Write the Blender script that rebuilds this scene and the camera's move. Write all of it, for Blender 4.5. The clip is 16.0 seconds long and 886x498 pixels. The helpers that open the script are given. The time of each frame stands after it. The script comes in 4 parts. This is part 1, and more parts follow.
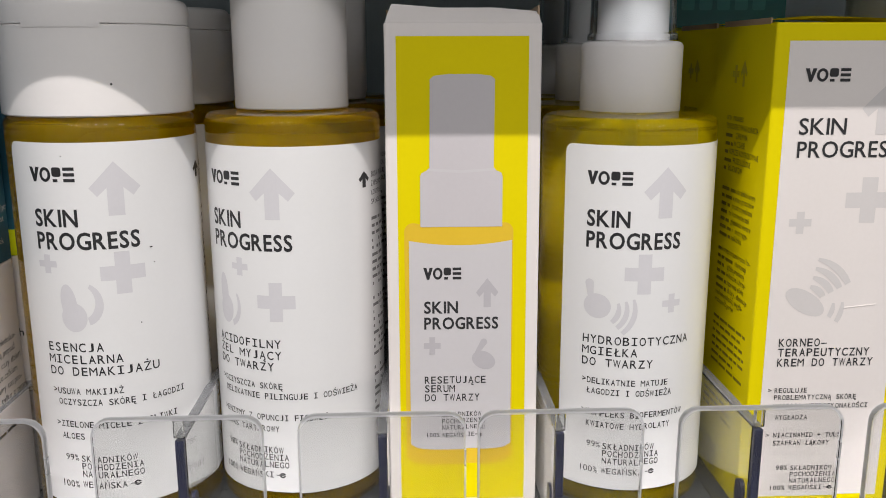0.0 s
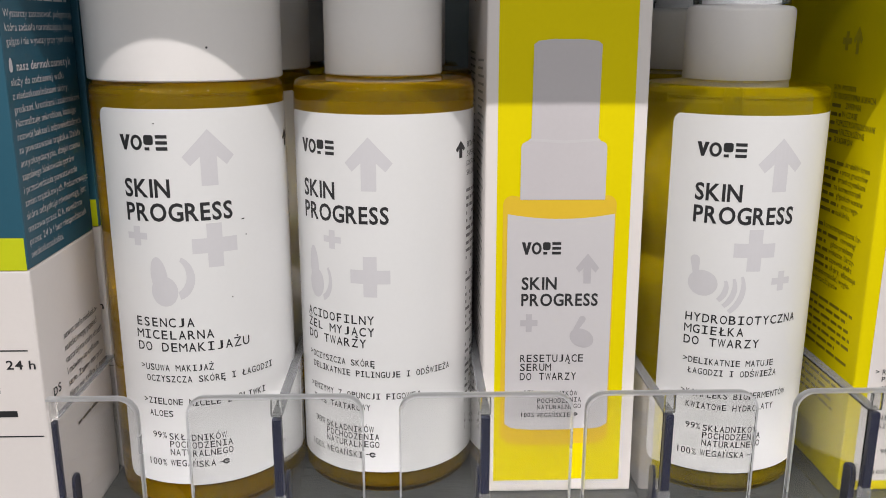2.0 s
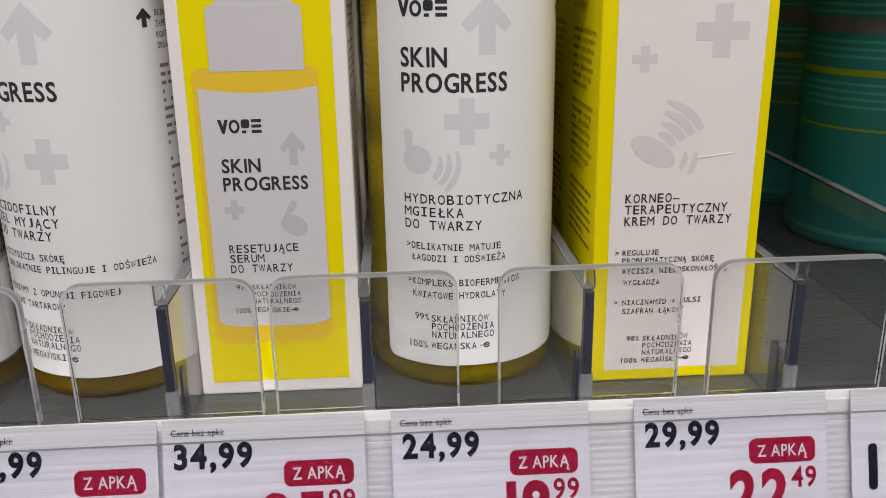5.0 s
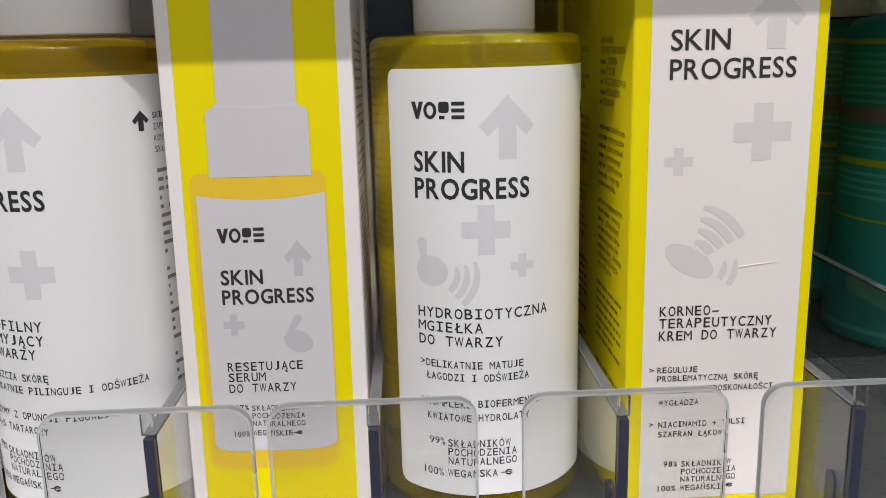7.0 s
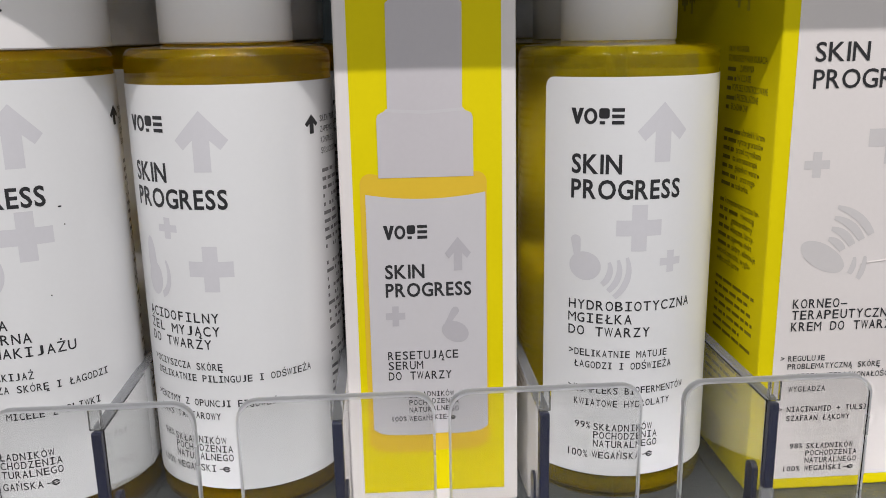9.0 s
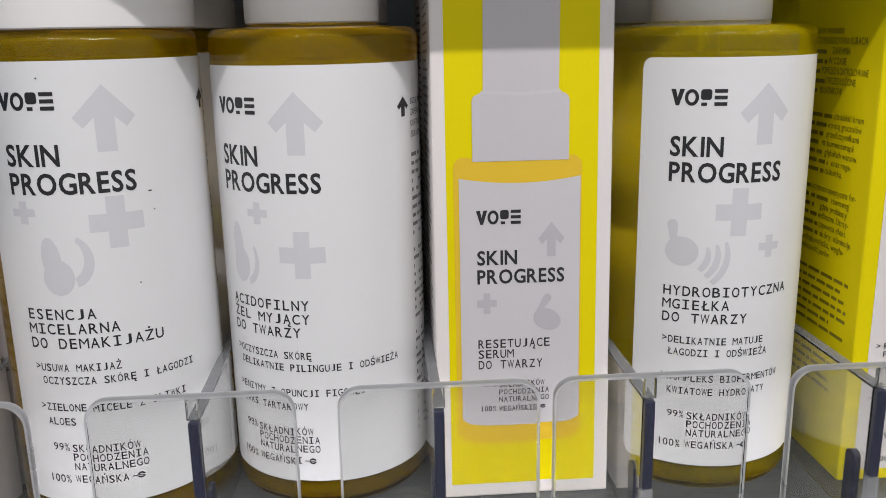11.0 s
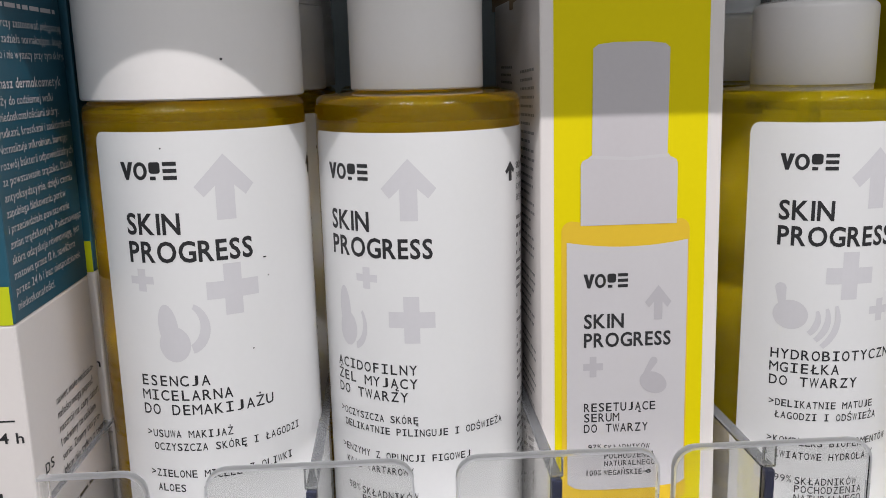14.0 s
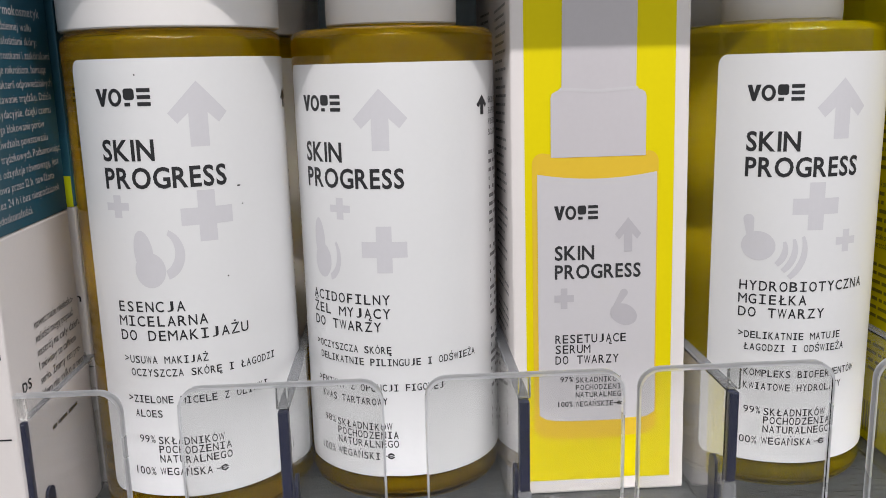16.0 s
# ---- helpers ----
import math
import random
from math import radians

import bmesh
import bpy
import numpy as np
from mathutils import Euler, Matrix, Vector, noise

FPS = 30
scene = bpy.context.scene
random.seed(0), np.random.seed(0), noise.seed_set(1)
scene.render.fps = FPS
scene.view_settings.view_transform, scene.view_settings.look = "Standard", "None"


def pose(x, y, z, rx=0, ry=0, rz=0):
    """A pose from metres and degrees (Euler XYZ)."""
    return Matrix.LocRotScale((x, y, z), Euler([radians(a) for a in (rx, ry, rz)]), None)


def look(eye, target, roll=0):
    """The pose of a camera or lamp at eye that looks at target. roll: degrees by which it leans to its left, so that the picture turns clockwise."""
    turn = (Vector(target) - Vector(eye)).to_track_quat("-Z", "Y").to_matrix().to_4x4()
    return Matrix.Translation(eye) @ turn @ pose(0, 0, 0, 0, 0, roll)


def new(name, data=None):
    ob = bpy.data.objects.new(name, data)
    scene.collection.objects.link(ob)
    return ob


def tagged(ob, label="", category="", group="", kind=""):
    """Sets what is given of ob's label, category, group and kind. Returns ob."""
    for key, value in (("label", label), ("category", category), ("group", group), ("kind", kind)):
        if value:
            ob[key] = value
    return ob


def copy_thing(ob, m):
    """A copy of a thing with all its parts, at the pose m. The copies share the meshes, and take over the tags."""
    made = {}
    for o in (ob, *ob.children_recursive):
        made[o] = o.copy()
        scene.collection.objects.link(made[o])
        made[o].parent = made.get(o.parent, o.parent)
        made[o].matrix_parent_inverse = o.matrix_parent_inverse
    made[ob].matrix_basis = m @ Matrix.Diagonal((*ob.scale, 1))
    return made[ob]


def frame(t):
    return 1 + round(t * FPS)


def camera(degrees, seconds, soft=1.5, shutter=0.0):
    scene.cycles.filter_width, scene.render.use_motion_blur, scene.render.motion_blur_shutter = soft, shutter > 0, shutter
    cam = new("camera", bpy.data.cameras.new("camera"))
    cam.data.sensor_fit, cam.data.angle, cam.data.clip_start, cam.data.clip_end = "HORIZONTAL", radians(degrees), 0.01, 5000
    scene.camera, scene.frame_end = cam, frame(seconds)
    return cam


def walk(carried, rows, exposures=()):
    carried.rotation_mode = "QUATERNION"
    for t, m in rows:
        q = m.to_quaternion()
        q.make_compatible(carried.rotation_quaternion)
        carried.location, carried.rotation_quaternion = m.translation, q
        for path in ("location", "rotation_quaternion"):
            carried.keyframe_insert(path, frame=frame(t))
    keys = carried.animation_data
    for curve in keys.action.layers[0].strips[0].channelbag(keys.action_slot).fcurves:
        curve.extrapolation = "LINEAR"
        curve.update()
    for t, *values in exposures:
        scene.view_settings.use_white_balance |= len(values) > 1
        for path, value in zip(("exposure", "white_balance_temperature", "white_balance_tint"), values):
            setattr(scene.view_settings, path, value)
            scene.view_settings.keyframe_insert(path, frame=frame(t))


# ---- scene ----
cam = camera(53.9, 16.0, soft=0.9)
# seconds, place in metres, turn in degrees
ROWS = [
    (0.0, 0.00082, -0.00033, 1.33973, 77.343, 0.143, -2.325),
    (0.5, 0.00433, -0.00297, 1.34178, 77.197, 0.019, -2.028),
    (1.0, -0.00355, 0.00275, 1.33956, 77.105, -0.17, -1.983),
    (1.5, -0.01464, 0.00619, 1.33854, 76.509, -0.251, -2.069),
    (2.0, -0.0208, 0.00875, 1.33831, 75.477, -0.122, -1.782),
    (2.5, -0.01849, 0.01069, 1.32954, 72.685, 0.141, -1.427),
    (3.0, -0.00829, 0.01373, 1.31503, 71.175, 0.471, -1.301),
    (3.5, -0.00034, 0.01313, 1.31627, 70.161, 0.638, -1.823),
    (4.0, 0.01293, 0.01566, 1.3141, 70.248, 0.878, -2.5),
    (4.5, 0.03196, 0.01889, 1.31755, 70.632, 1.087, -3.016),
    (4.7, 0.03893, 0.01765, 1.31901, 71.004, 0.941, -3.513),
    (6.8, 0.04786, 0.04043, 1.32067, 76.604, 1.518, -2.597),
    (7.0, 0.04299, 0.03625, 1.3231, 76.689, 1.409, -2.542),
    (7.5, 0.03447, 0.02545, 1.33011, 76.549, 1.182, -2.829),
    (8.0, 0.02663, 0.02136, 1.32949, 76.313, 1.101, -3.004),
    (8.5, 0.01589, 0.02765, 1.32556, 76.399, 1.048, -3.41),
    (9.0, 0.00614, 0.02735, 1.32798, 75.961, 1.017, -3.688),
    (9.5, 0.0015, 0.02686, 1.3282, 75.453, 0.924, -3.863),
    (10.0, -0.00165, 0.03216, 1.32333, 75.348, 0.834, -4.177),
    (12.3, -0.02789, 0.03219, 1.33125, 76.82, 1.252, -4.09),
    (12.5, -0.0265, 0.02983, 1.33243, 76.698, 1.192, -3.951),
    (13.0, -0.02021, 0.02844, 1.33218, 77.23, 1.264, -3.27),
    (13.5, -0.02911, 0.03045, 1.33115, 77.67, 1.252, -3.373),
    (14.0, -0.03444, 0.03485, 1.33099, 78.151, 1.312, -3.447),
    (14.5, -0.03358, 0.02953, 1.3363, 78.627, 1.357, -3.386),
    (14.7, -0.03245, 0.03017, 1.33871, 78.461, 1.351, -3.31),
    (15.0, -0.03357, 0.03151, 1.33604, 78.628, 1.329, -3.343),
    (15.5, -0.02867, 0.02809, 1.33198, 78.179, 1.296, -3.154),
    (16.0, -0.02828, 0.02874, 1.31771, 78.08, 1.424, -3.138),
]
walk(cam, [(t, pose(x, y, z, rx, ry, rz)) for t, x, y, z, rx, ry, rz in ROWS],
     exposures=[(0.0, 0.00, 6700, 12), (2.0, -0.02, 6700, 12), (3.0, -0.25, 6800, 13), (4.7, -0.34, 6750, 13), (6.8, -0.13, 6550, 12), (9.0, -0.20, 6480, 12), (12.5, -0.17, 6450, 12), (14.5, -0.07, 6450, 12), (16.0, -0.03, 6450, 12)])

DECK = 1.222            # datum of all heights on the shelf
BASE = 0.0016           # the deck lies this far above it
UP_Z, UP_Y = 1.4122, 0.135   # front lower edge of the shelf above

# ---- light ----
world = bpy.data.worlds.new("store_air")
world.use_nodes = True
world.node_tree.nodes["Background"].inputs[0].default_value = (0.75, 0.82, 0.9, 1)
world.node_tree.nodes["Background"].inputs[1].default_value = 0.15
scene.world = world


def area_lamp(name, eye, target, sx, sy, watts, colour):
    data = bpy.data.lights.new(name, "AREA")
    data.shape, data.size, data.size_y, data.energy, data.color = "RECTANGLE", sx, sy, watts, colour
    ob = new(name, data)
    ob.matrix_world = look(eye, target)
    return ob


for left in (-1.05, -0.695, -0.34, 0.015, 0.37, 0.725):
    area_lamp("led_strip_light", (left + 0.1725, -0.140, 1.748), (left + 0.1725, 0.2, 1.31), 0.335, 0.003, 0.93, (1.0, 0.97, 0.95))
# unseen fill lamps below the ceiling, added to lift the shade and give glints
for y in (-1.75, -3.1):
    area_lamp("fill_strip_light", (0.4, y, 2.80), (0.4, y + 0.05, 0.0), 3.6, 0.14, 31.0, (0.97, 0.98, 1.0))


# ---- materials ----
def nodes_of(name):
    m = bpy.data.materials.new(name)
    m.use_nodes = True
    nt = m.node_tree
    return m, nt, nt.nodes["Principled BSDF"]


def surface(name, colour, rough=0.5, metal=0.0, vary=0.06, grain=900.0, bump=0.03, wide=25.0, coat=0.0, spec=0.5, stretch=(1, 1, 1), sss=0.0, fine=0.35):
    """A painted, printed or moulded surface: two scales of mottling, uneven gloss and a fine relief."""
    m, nt, b = nodes_of(name)
    tc = nt.nodes.new("ShaderNodeTexCoord")
    mp = nt.nodes.new("ShaderNodeMapping")
    mp.inputs["Scale"].default_value = stretch
    nt.links.new(tc.outputs["Object"], mp.inputs["Vector"])
    n1, n2 = nt.nodes.new("ShaderNodeTexNoise"), nt.nodes.new("ShaderNodeTexNoise")
    n1.inputs["Scale"].default_value, n2.inputs["Scale"].default_value = grain, wide
    n1.inputs["Detail"].default_value = 3
    n2.inputs["Detail"].default_value = 4
    for n in (n1, n2):
        nt.links.new(mp.outputs[0], n.inputs["Vector"])
    add = nt.nodes.new("ShaderNodeMath")
    add.operation = "MULTIPLY_ADD"
    add.inputs[1].default_value = fine
    nt.links.new(n1.outputs["Fac"], add.inputs[0])
    nt.links.new(n2.outputs["Fac"], add.inputs[2])
    ramp = nt.nodes.new("ShaderNodeMapRange")
    ramp.inputs["From Min"].default_value, ramp.inputs["From Max"].default_value = 0.175 + fine * 0.5, 0.825 + fine * 0.5
    ramp.inputs["To Min"].default_value, ramp.inputs["To Max"].default_value = 1 - vary, 1 + vary * 0.6
    nt.links.new(add.outputs[0], ramp.inputs["Value"])
    mix = nt.nodes.new("ShaderNodeVectorMath")
    mix.operation = "SCALE"
    mix.inputs[0].default_value = colour
    nt.links.new(ramp.outputs[0], mix.inputs["Scale"])
    nt.links.new(mix.outputs[0], b.inputs["Base Color"])
    rr = nt.nodes.new("ShaderNodeMapRange")
    rr.inputs["To Min"].default_value, rr.inputs["To Max"].default_value = max(0.02, rough - 0.08), min(1, rough + 0.08)
    nt.links.new(n2.outputs["Fac"], rr.inputs["Value"])
    nt.links.new(rr.outputs[0], b.inputs["Roughness"])
    b.inputs["Metallic"].default_value = metal
    b.inputs["Coat Weight"].default_value = coat
    b.inputs["Coat Roughness"].default_value = 0.08
    b.inputs["Specular IOR Level"].default_value = spec
    if sss:
        b.inputs["Subsurface Weight"].default_value = sss
        b.inputs["Subsurface Radius"].default_value = (0.004, 0.004, 0.004)
        b.inputs["Subsurface Scale"].default_value = 1.0
    if bump:
        bp = nt.nodes.new("ShaderNodeBump")
        bp.inputs["Strength"].default_value = bump
        bp.inputs["Distance"].default_value = 0.0004
        nt.links.new(n1.outputs["Fac"], bp.inputs["Height"])
        nt.links.new(bp.outputs[0], b.inputs["Normal"])
    return m


def clear(name, colour, rough=0.02, ior=1.45, transmission=1.0, wave=0.0, scale=60.0):
    m, nt, b = nodes_of(name)
    b.inputs["Base Color"].default_value = (*colour, 1)
    b.inputs["Roughness"].default_value = rough
    b.inputs["IOR"].default_value = ior
    b.inputs["Transmission Weight"].default_value = transmission
    n = nt.nodes.new("ShaderNodeTexNoise")
    n.inputs["Scale"].default_value = scale
    tc = nt.nodes.new("ShaderNodeTexCoord")
    nt.links.new(tc.outputs["Object"], n.inputs["Vector"])
    rr = nt.nodes.new("ShaderNodeMapRange")
    rr.inputs["To Min"].default_value, rr.inputs["To Max"].default_value = rough * 0.5, rough * 1.5
    nt.links.new(n.outputs["Fac"], rr.inputs["Value"])
    nt.links.new(rr.outputs[0], b.inputs["Roughness"])
    if wave:
        bp = nt.nodes.new("ShaderNodeBump")
        bp.inputs["Strength"].default_value = wave
        bp.inputs["Distance"].default_value = 0.0005
        nt.links.new(n.outputs["Fac"], bp.inputs["Height"])
        nt.links.new(bp.outputs[0], b.inputs["Normal"])
    return m


M_LABEL = surface("label_paper", (0.84, 0.84, 0.845), 0.42, vary=0.03, bump=0.02, coat=0.15)
M_CARD = surface("carton_white", (0.84, 0.79, 0.77), 0.5, vary=0.04, bump=0.05)
M_CARD_IN = surface("carton_raw_inside", (0.42, 0.30, 0.2), 0.8, vary=0.2, bump=0.1)
M_YELLOW = surface("yellow_print", (0.85, 0.71, 0.001), 0.5, vary=0.05, bump=0.03, spec=0.12)
M_ORANGE = surface("amber_print", (0.83, 0.55, 0.03), 0.42, vary=0.05, bump=0.03)
M_GREYP = surface("grey_print", (0.615, 0.585, 0.61), 0.45, vary=0.05, bump=0.02)
M_GREYL = surface("light_grey_print", (0.64, 0.62, 0.64), 0.45, vary=0.04, bump=0.02)
M_PALE = surface("pale_grey_print", (0.695, 0.665, 0.66), 0.45, vary=0.05, bump=0.02)
M_FAINT = surface("faint_grey_print", (0.70, 0.69, 0.72), 0.45, vary=0.05, bump=0.02)
M_INK = surface("black_ink", (0.025, 0.025, 0.028), 0.45, vary=0.2, bump=0.02)
M_SMALL = surface("fine_grey_ink", (0.22, 0.215, 0.22), 0.5, vary=0.15, bump=0.0)
M_DIM = surface("dim_grey_ink", (0.36, 0.345, 0.34), 0.5, vary=0.15, bump=0.0)
M_MARK = surface("serum_mark_grey", (0.52, 0.50, 0.53), 0.45, vary=0.05, bump=0.02)
M_OLIVE_L = surface("pale_olive_ink", (0.58, 0.48, 0.004), 0.5, vary=0.2, bump=0.0)
M_OLIVE = surface("olive_ink", (0.27, 0.22, 0.006), 0.5, vary=0.2, bump=0.0)
M_CAP = surface("white_plastic", (0.90, 0.872, 0.86), 0.33, vary=0.03, bump=0.02, sss=0.15)
M_LIQUID = clear("golden_liquid", (0.97, 0.655, 0.008), 0.006, 1.03, 0.86)
M_LIQUID2 = clear("olive_gold_liquid", (0.82, 0.65, 0.004), 0.006, 1.03, 0.82)
# clear plastic tinted yellow in place of light carried up through the liquid
M_SHELL = clear("yellow_lit_bottle_plastic", (0.97, 0.94, 0.66), 0.005, 1.47, 1.0)
M_ACRYL = clear("clear_acrylic", (0.775, 0.78, 0.775), 0.015, 1.49, 1.0)
M_OVERCAP = clear("clear_overcap_plastic", (0.80, 0.83, 0.85), 0.008, 1.42, 1.0)
M_LITEDGE = clear("lit_acrylic_edge", (0.70, 0.71, 0.73), 0.3, 1.3, 0.6)
M_MOULD = clear("moulded_acrylic", (0.45, 0.46, 0.48), 0.2, 1.35, 0.7)
M_NAVY = surface("navy_plastic", (0.010, 0.013, 0.040), 0.35, vary=0.2, bump=0.02)
M_TEAL = surface("teal_print", (0.02, 0.105, 0.16), 0.42, vary=0.08, bump=0.03, coat=0.1)
M_LIME = surface("lime_print", (0.62, 0.68, 0.01), 0.42, vary=0.05, bump=0.03)
# lime darkened for the shade the back bottles stand in
M_LIME_D = surface("shaded_lime_print", (0.22, 0.30, 0.015), 0.42, vary=0.05, bump=0.03)
M_TEAL_B = surface("green_teal_plastic", (0.010, 0.185, 0.175), 0.35, vary=0.1, bump=0.02)
M_TEAL_L = surface("pale_teal_ink", (0.05, 0.30, 0.28), 0.4, vary=0.1, bump=0.0)
M_MAUVE = surface("mauve_print", (0.13, 0.12, 0.13), 0.4, vary=0.1, bump=0.0)
M_BLUE = surface("slate_blue_print", (0.04, 0.09, 0.17), 0.4, vary=0.1, bump=0.02)
M_SKY = surface("sky_blue_print", (0.05, 0.36, 0.72), 0.4, vary=0.05, bump=0.02)
M_TAGINK = surface("tag_navy_ink", (0.010, 0.011, 0.024), 0.5, spec=0.12, vary=0.2, bump=0.0)
M_RED = surface("crimson_print", (0.31, 0.006, 0.034), 0.45, spec=0.12, vary=0.06, bump=0.02)
# streaks stand in for rib reflections; tone lowered for dimmer light at the rail
M_TAG = surface("dim_streaked_tag_paper", (0.68, 0.685, 0.74), 0.5, vary=0.16, bump=0.08, stretch=(0.03, 1, 1.6), grain=1100.0, fine=1.3)
M_RAIL = surface("white_rail_plastic", (0.83, 0.83, 0.85), 0.35, vary=0.05, bump=0.02)
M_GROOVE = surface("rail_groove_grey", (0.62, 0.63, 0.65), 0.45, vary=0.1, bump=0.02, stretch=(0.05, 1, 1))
# the cover's own tint, deepened in place of dimmer light low down
M_COVER = clear("dimmed_tag_cover", (0.66, 0.66, 0.685), 0.05, 1.18, 1.0, 0.05, 90.0)
M_COVEREDGE = surface("cover_edge_shade", (0.22, 0.225, 0.24), 0.4, vary=0.3, bump=0.0)
M_DECK = surface("grey_shelf_mat", (0.08, 0.086, 0.088), 0.2, vary=0.25, grain=380.0, bump=0.9, wide=40.0, stretch=(0.45, 1.6, 1))
M_METAL = surface("grey_shelf_steel", (0.46, 0.53, 0.56), 0.45, vary=0.08, bump=0.03)
M_WALL = surface("store_wall_paint", (0.75, 0.75, 0.74), 0.7, vary=0.05, grain=60, wide=1.5, bump=0.05)
M_FLOOR = surface("store_floor_tile", (0.42, 0.41, 0.39), 0.3, vary=0.1, grain=80, wide=2.0, bump=0.05)


# ---- mesh helpers ----
def mesh_object(name, verts, faces, mat, parent=None, label="", smooth=None):
    me = bpy.data.meshes.new(name)
    me.from_pydata([tuple(v) for v in verts], [], [tuple(f) for f in faces])
    me.materials.append(mat)
    if smooth is not None:
        me.polygons.foreach_set("use_smooth", [True] * len(me.polygons))
        me.set_sharp_from_angle(angle=radians(smooth))
    me.update()
    ob = new(name, me)
    if parent is not None:
        ob.parent = parent
    if label:
        ob["label"] = label
    return ob


def part(name, bm, mat, parent, label="", smooth=None):
    bm.verts.index_update()
    vs = [v.co[:] for v in bm.verts]
    fs = [[v.index for v in f.verts] for f in bm.faces]
    bm.free()
    return mesh_object(name, vs, fs, mat, parent, label, smooth)


def thing(name, m, label, category, group="", kind=""):
    ob = new(name)
    ob.empty_display_size = 0.02
    ob.matrix_world = m
    return tagged(ob, label, category, group, kind)


def box_bm(x0, x1, y0, y1, z0, z1, bevel=0.0, seg=2):
    bm = bmesh.new()
    bmesh.ops.create_cube(bm, size=1, matrix=Matrix.LocRotScale(((x0 + x1) / 2, (y0 + y1) / 2, (z0 + z1) / 2), None, (x1 - x0, y1 - y0, z1 - z0)))
    if bevel:
        bmesh.ops.bevel(bm, geom=bm.edges[:], offset=bevel, segments=seg, affect="EDGES", profile=0.5)
    return bm


def lathe(profile, n=64, closed=True):
    """A surface of revolution round z from (radius, height) pairs, bottom to top."""
    bm = bmesh.new()
    rings = []
    for r, z in profile:
        if r < 1e-6:
            rings.append([bm.verts.new((0, 0, z))])
        else:
            rings.append([bm.verts.new((r * math.sin(2 * math.pi * i / n), -r * math.cos(2 * math.pi * i / n), z)) for i in range(n)])
    for a, b in zip(rings, rings[1:]):
        for i in range(n):
            j = (i + 1) % n
            if len(a) == 1 and len(b) > 1:
                bm.faces.new((a[0], b[j], b[i]))
            elif len(b) == 1 and len(a) > 1:
                bm.faces.new((a[i], a[j], b[0]))
            elif len(a) > 1:
                bm.faces.new((a[i], a[j], b[j], b[i]))
    return bm


def fillet(r, z, rad, n=5, low=False):
    """Points of a rounded rim of a lathe, outer wall r, cap height z."""
    pts = [(r - rad + rad * math.cos(a * math.pi / 2 / n), z - rad + rad * math.sin(a * math.pi / 2 / n)) for a in range(n + 1)]
    if low:
        pts = [(x, 2 * z - y) for x, y in pts][::-1]
    return pts


# ---- lettering ----
CHARS = "ABCDEFGHIJKLMNOPQRSTUVWXYZabcdefghijklmnopqrstuvwxyz0123456789ĄĆĘŁŃÓŚŻŹąćęłńóśżź.,:;>%+-–/=!()"
GLYPHS = {}


def load_glyphs():
    made = []
    for weight, off in (("light", 0.001), ("regular", 0.009), ("bold", 0.014), ("heavy", 0.022), ("black", 0.04)):
        for ch in CHARS:
            cu = bpy.data.curves.new("glyph", "FONT")
            cu.body, cu.resolution_u, cu.offset, cu.fill_mode = ch, 3, off, "FRONT"
            ob = bpy.data.objects.new("glyph", cu)
            scene.collection.objects.link(ob)
            made.append((weight, ch, ob, cu))
    dg = bpy.context.evaluated_depsgraph_get()
    for weight, ch, ob, cu in made:
        me = bpy.data.meshes.new_from_object(ob.evaluated_get(dg))
        vs = [(v.co.x, v.co.y) for v in me.vertices]
        fs = [tuple(p.vertices) for p in me.polygons]
        GLYPHS[weight, ch] = (vs, fs)
        bpy.data.meshes.remove(me)
    for weight, ch, ob, cu in made:
        bpy.data.objects.remove(ob)
        bpy.data.curves.remove(cu)


load_glyphs()
CAP = {w: max(v[1] for v in GLYPHS[w, "H"][0]) - min(v[1] for v in GLYPHS[w, "H"][0]) for w in ("light", "regular", "bold", "heavy", "black")}


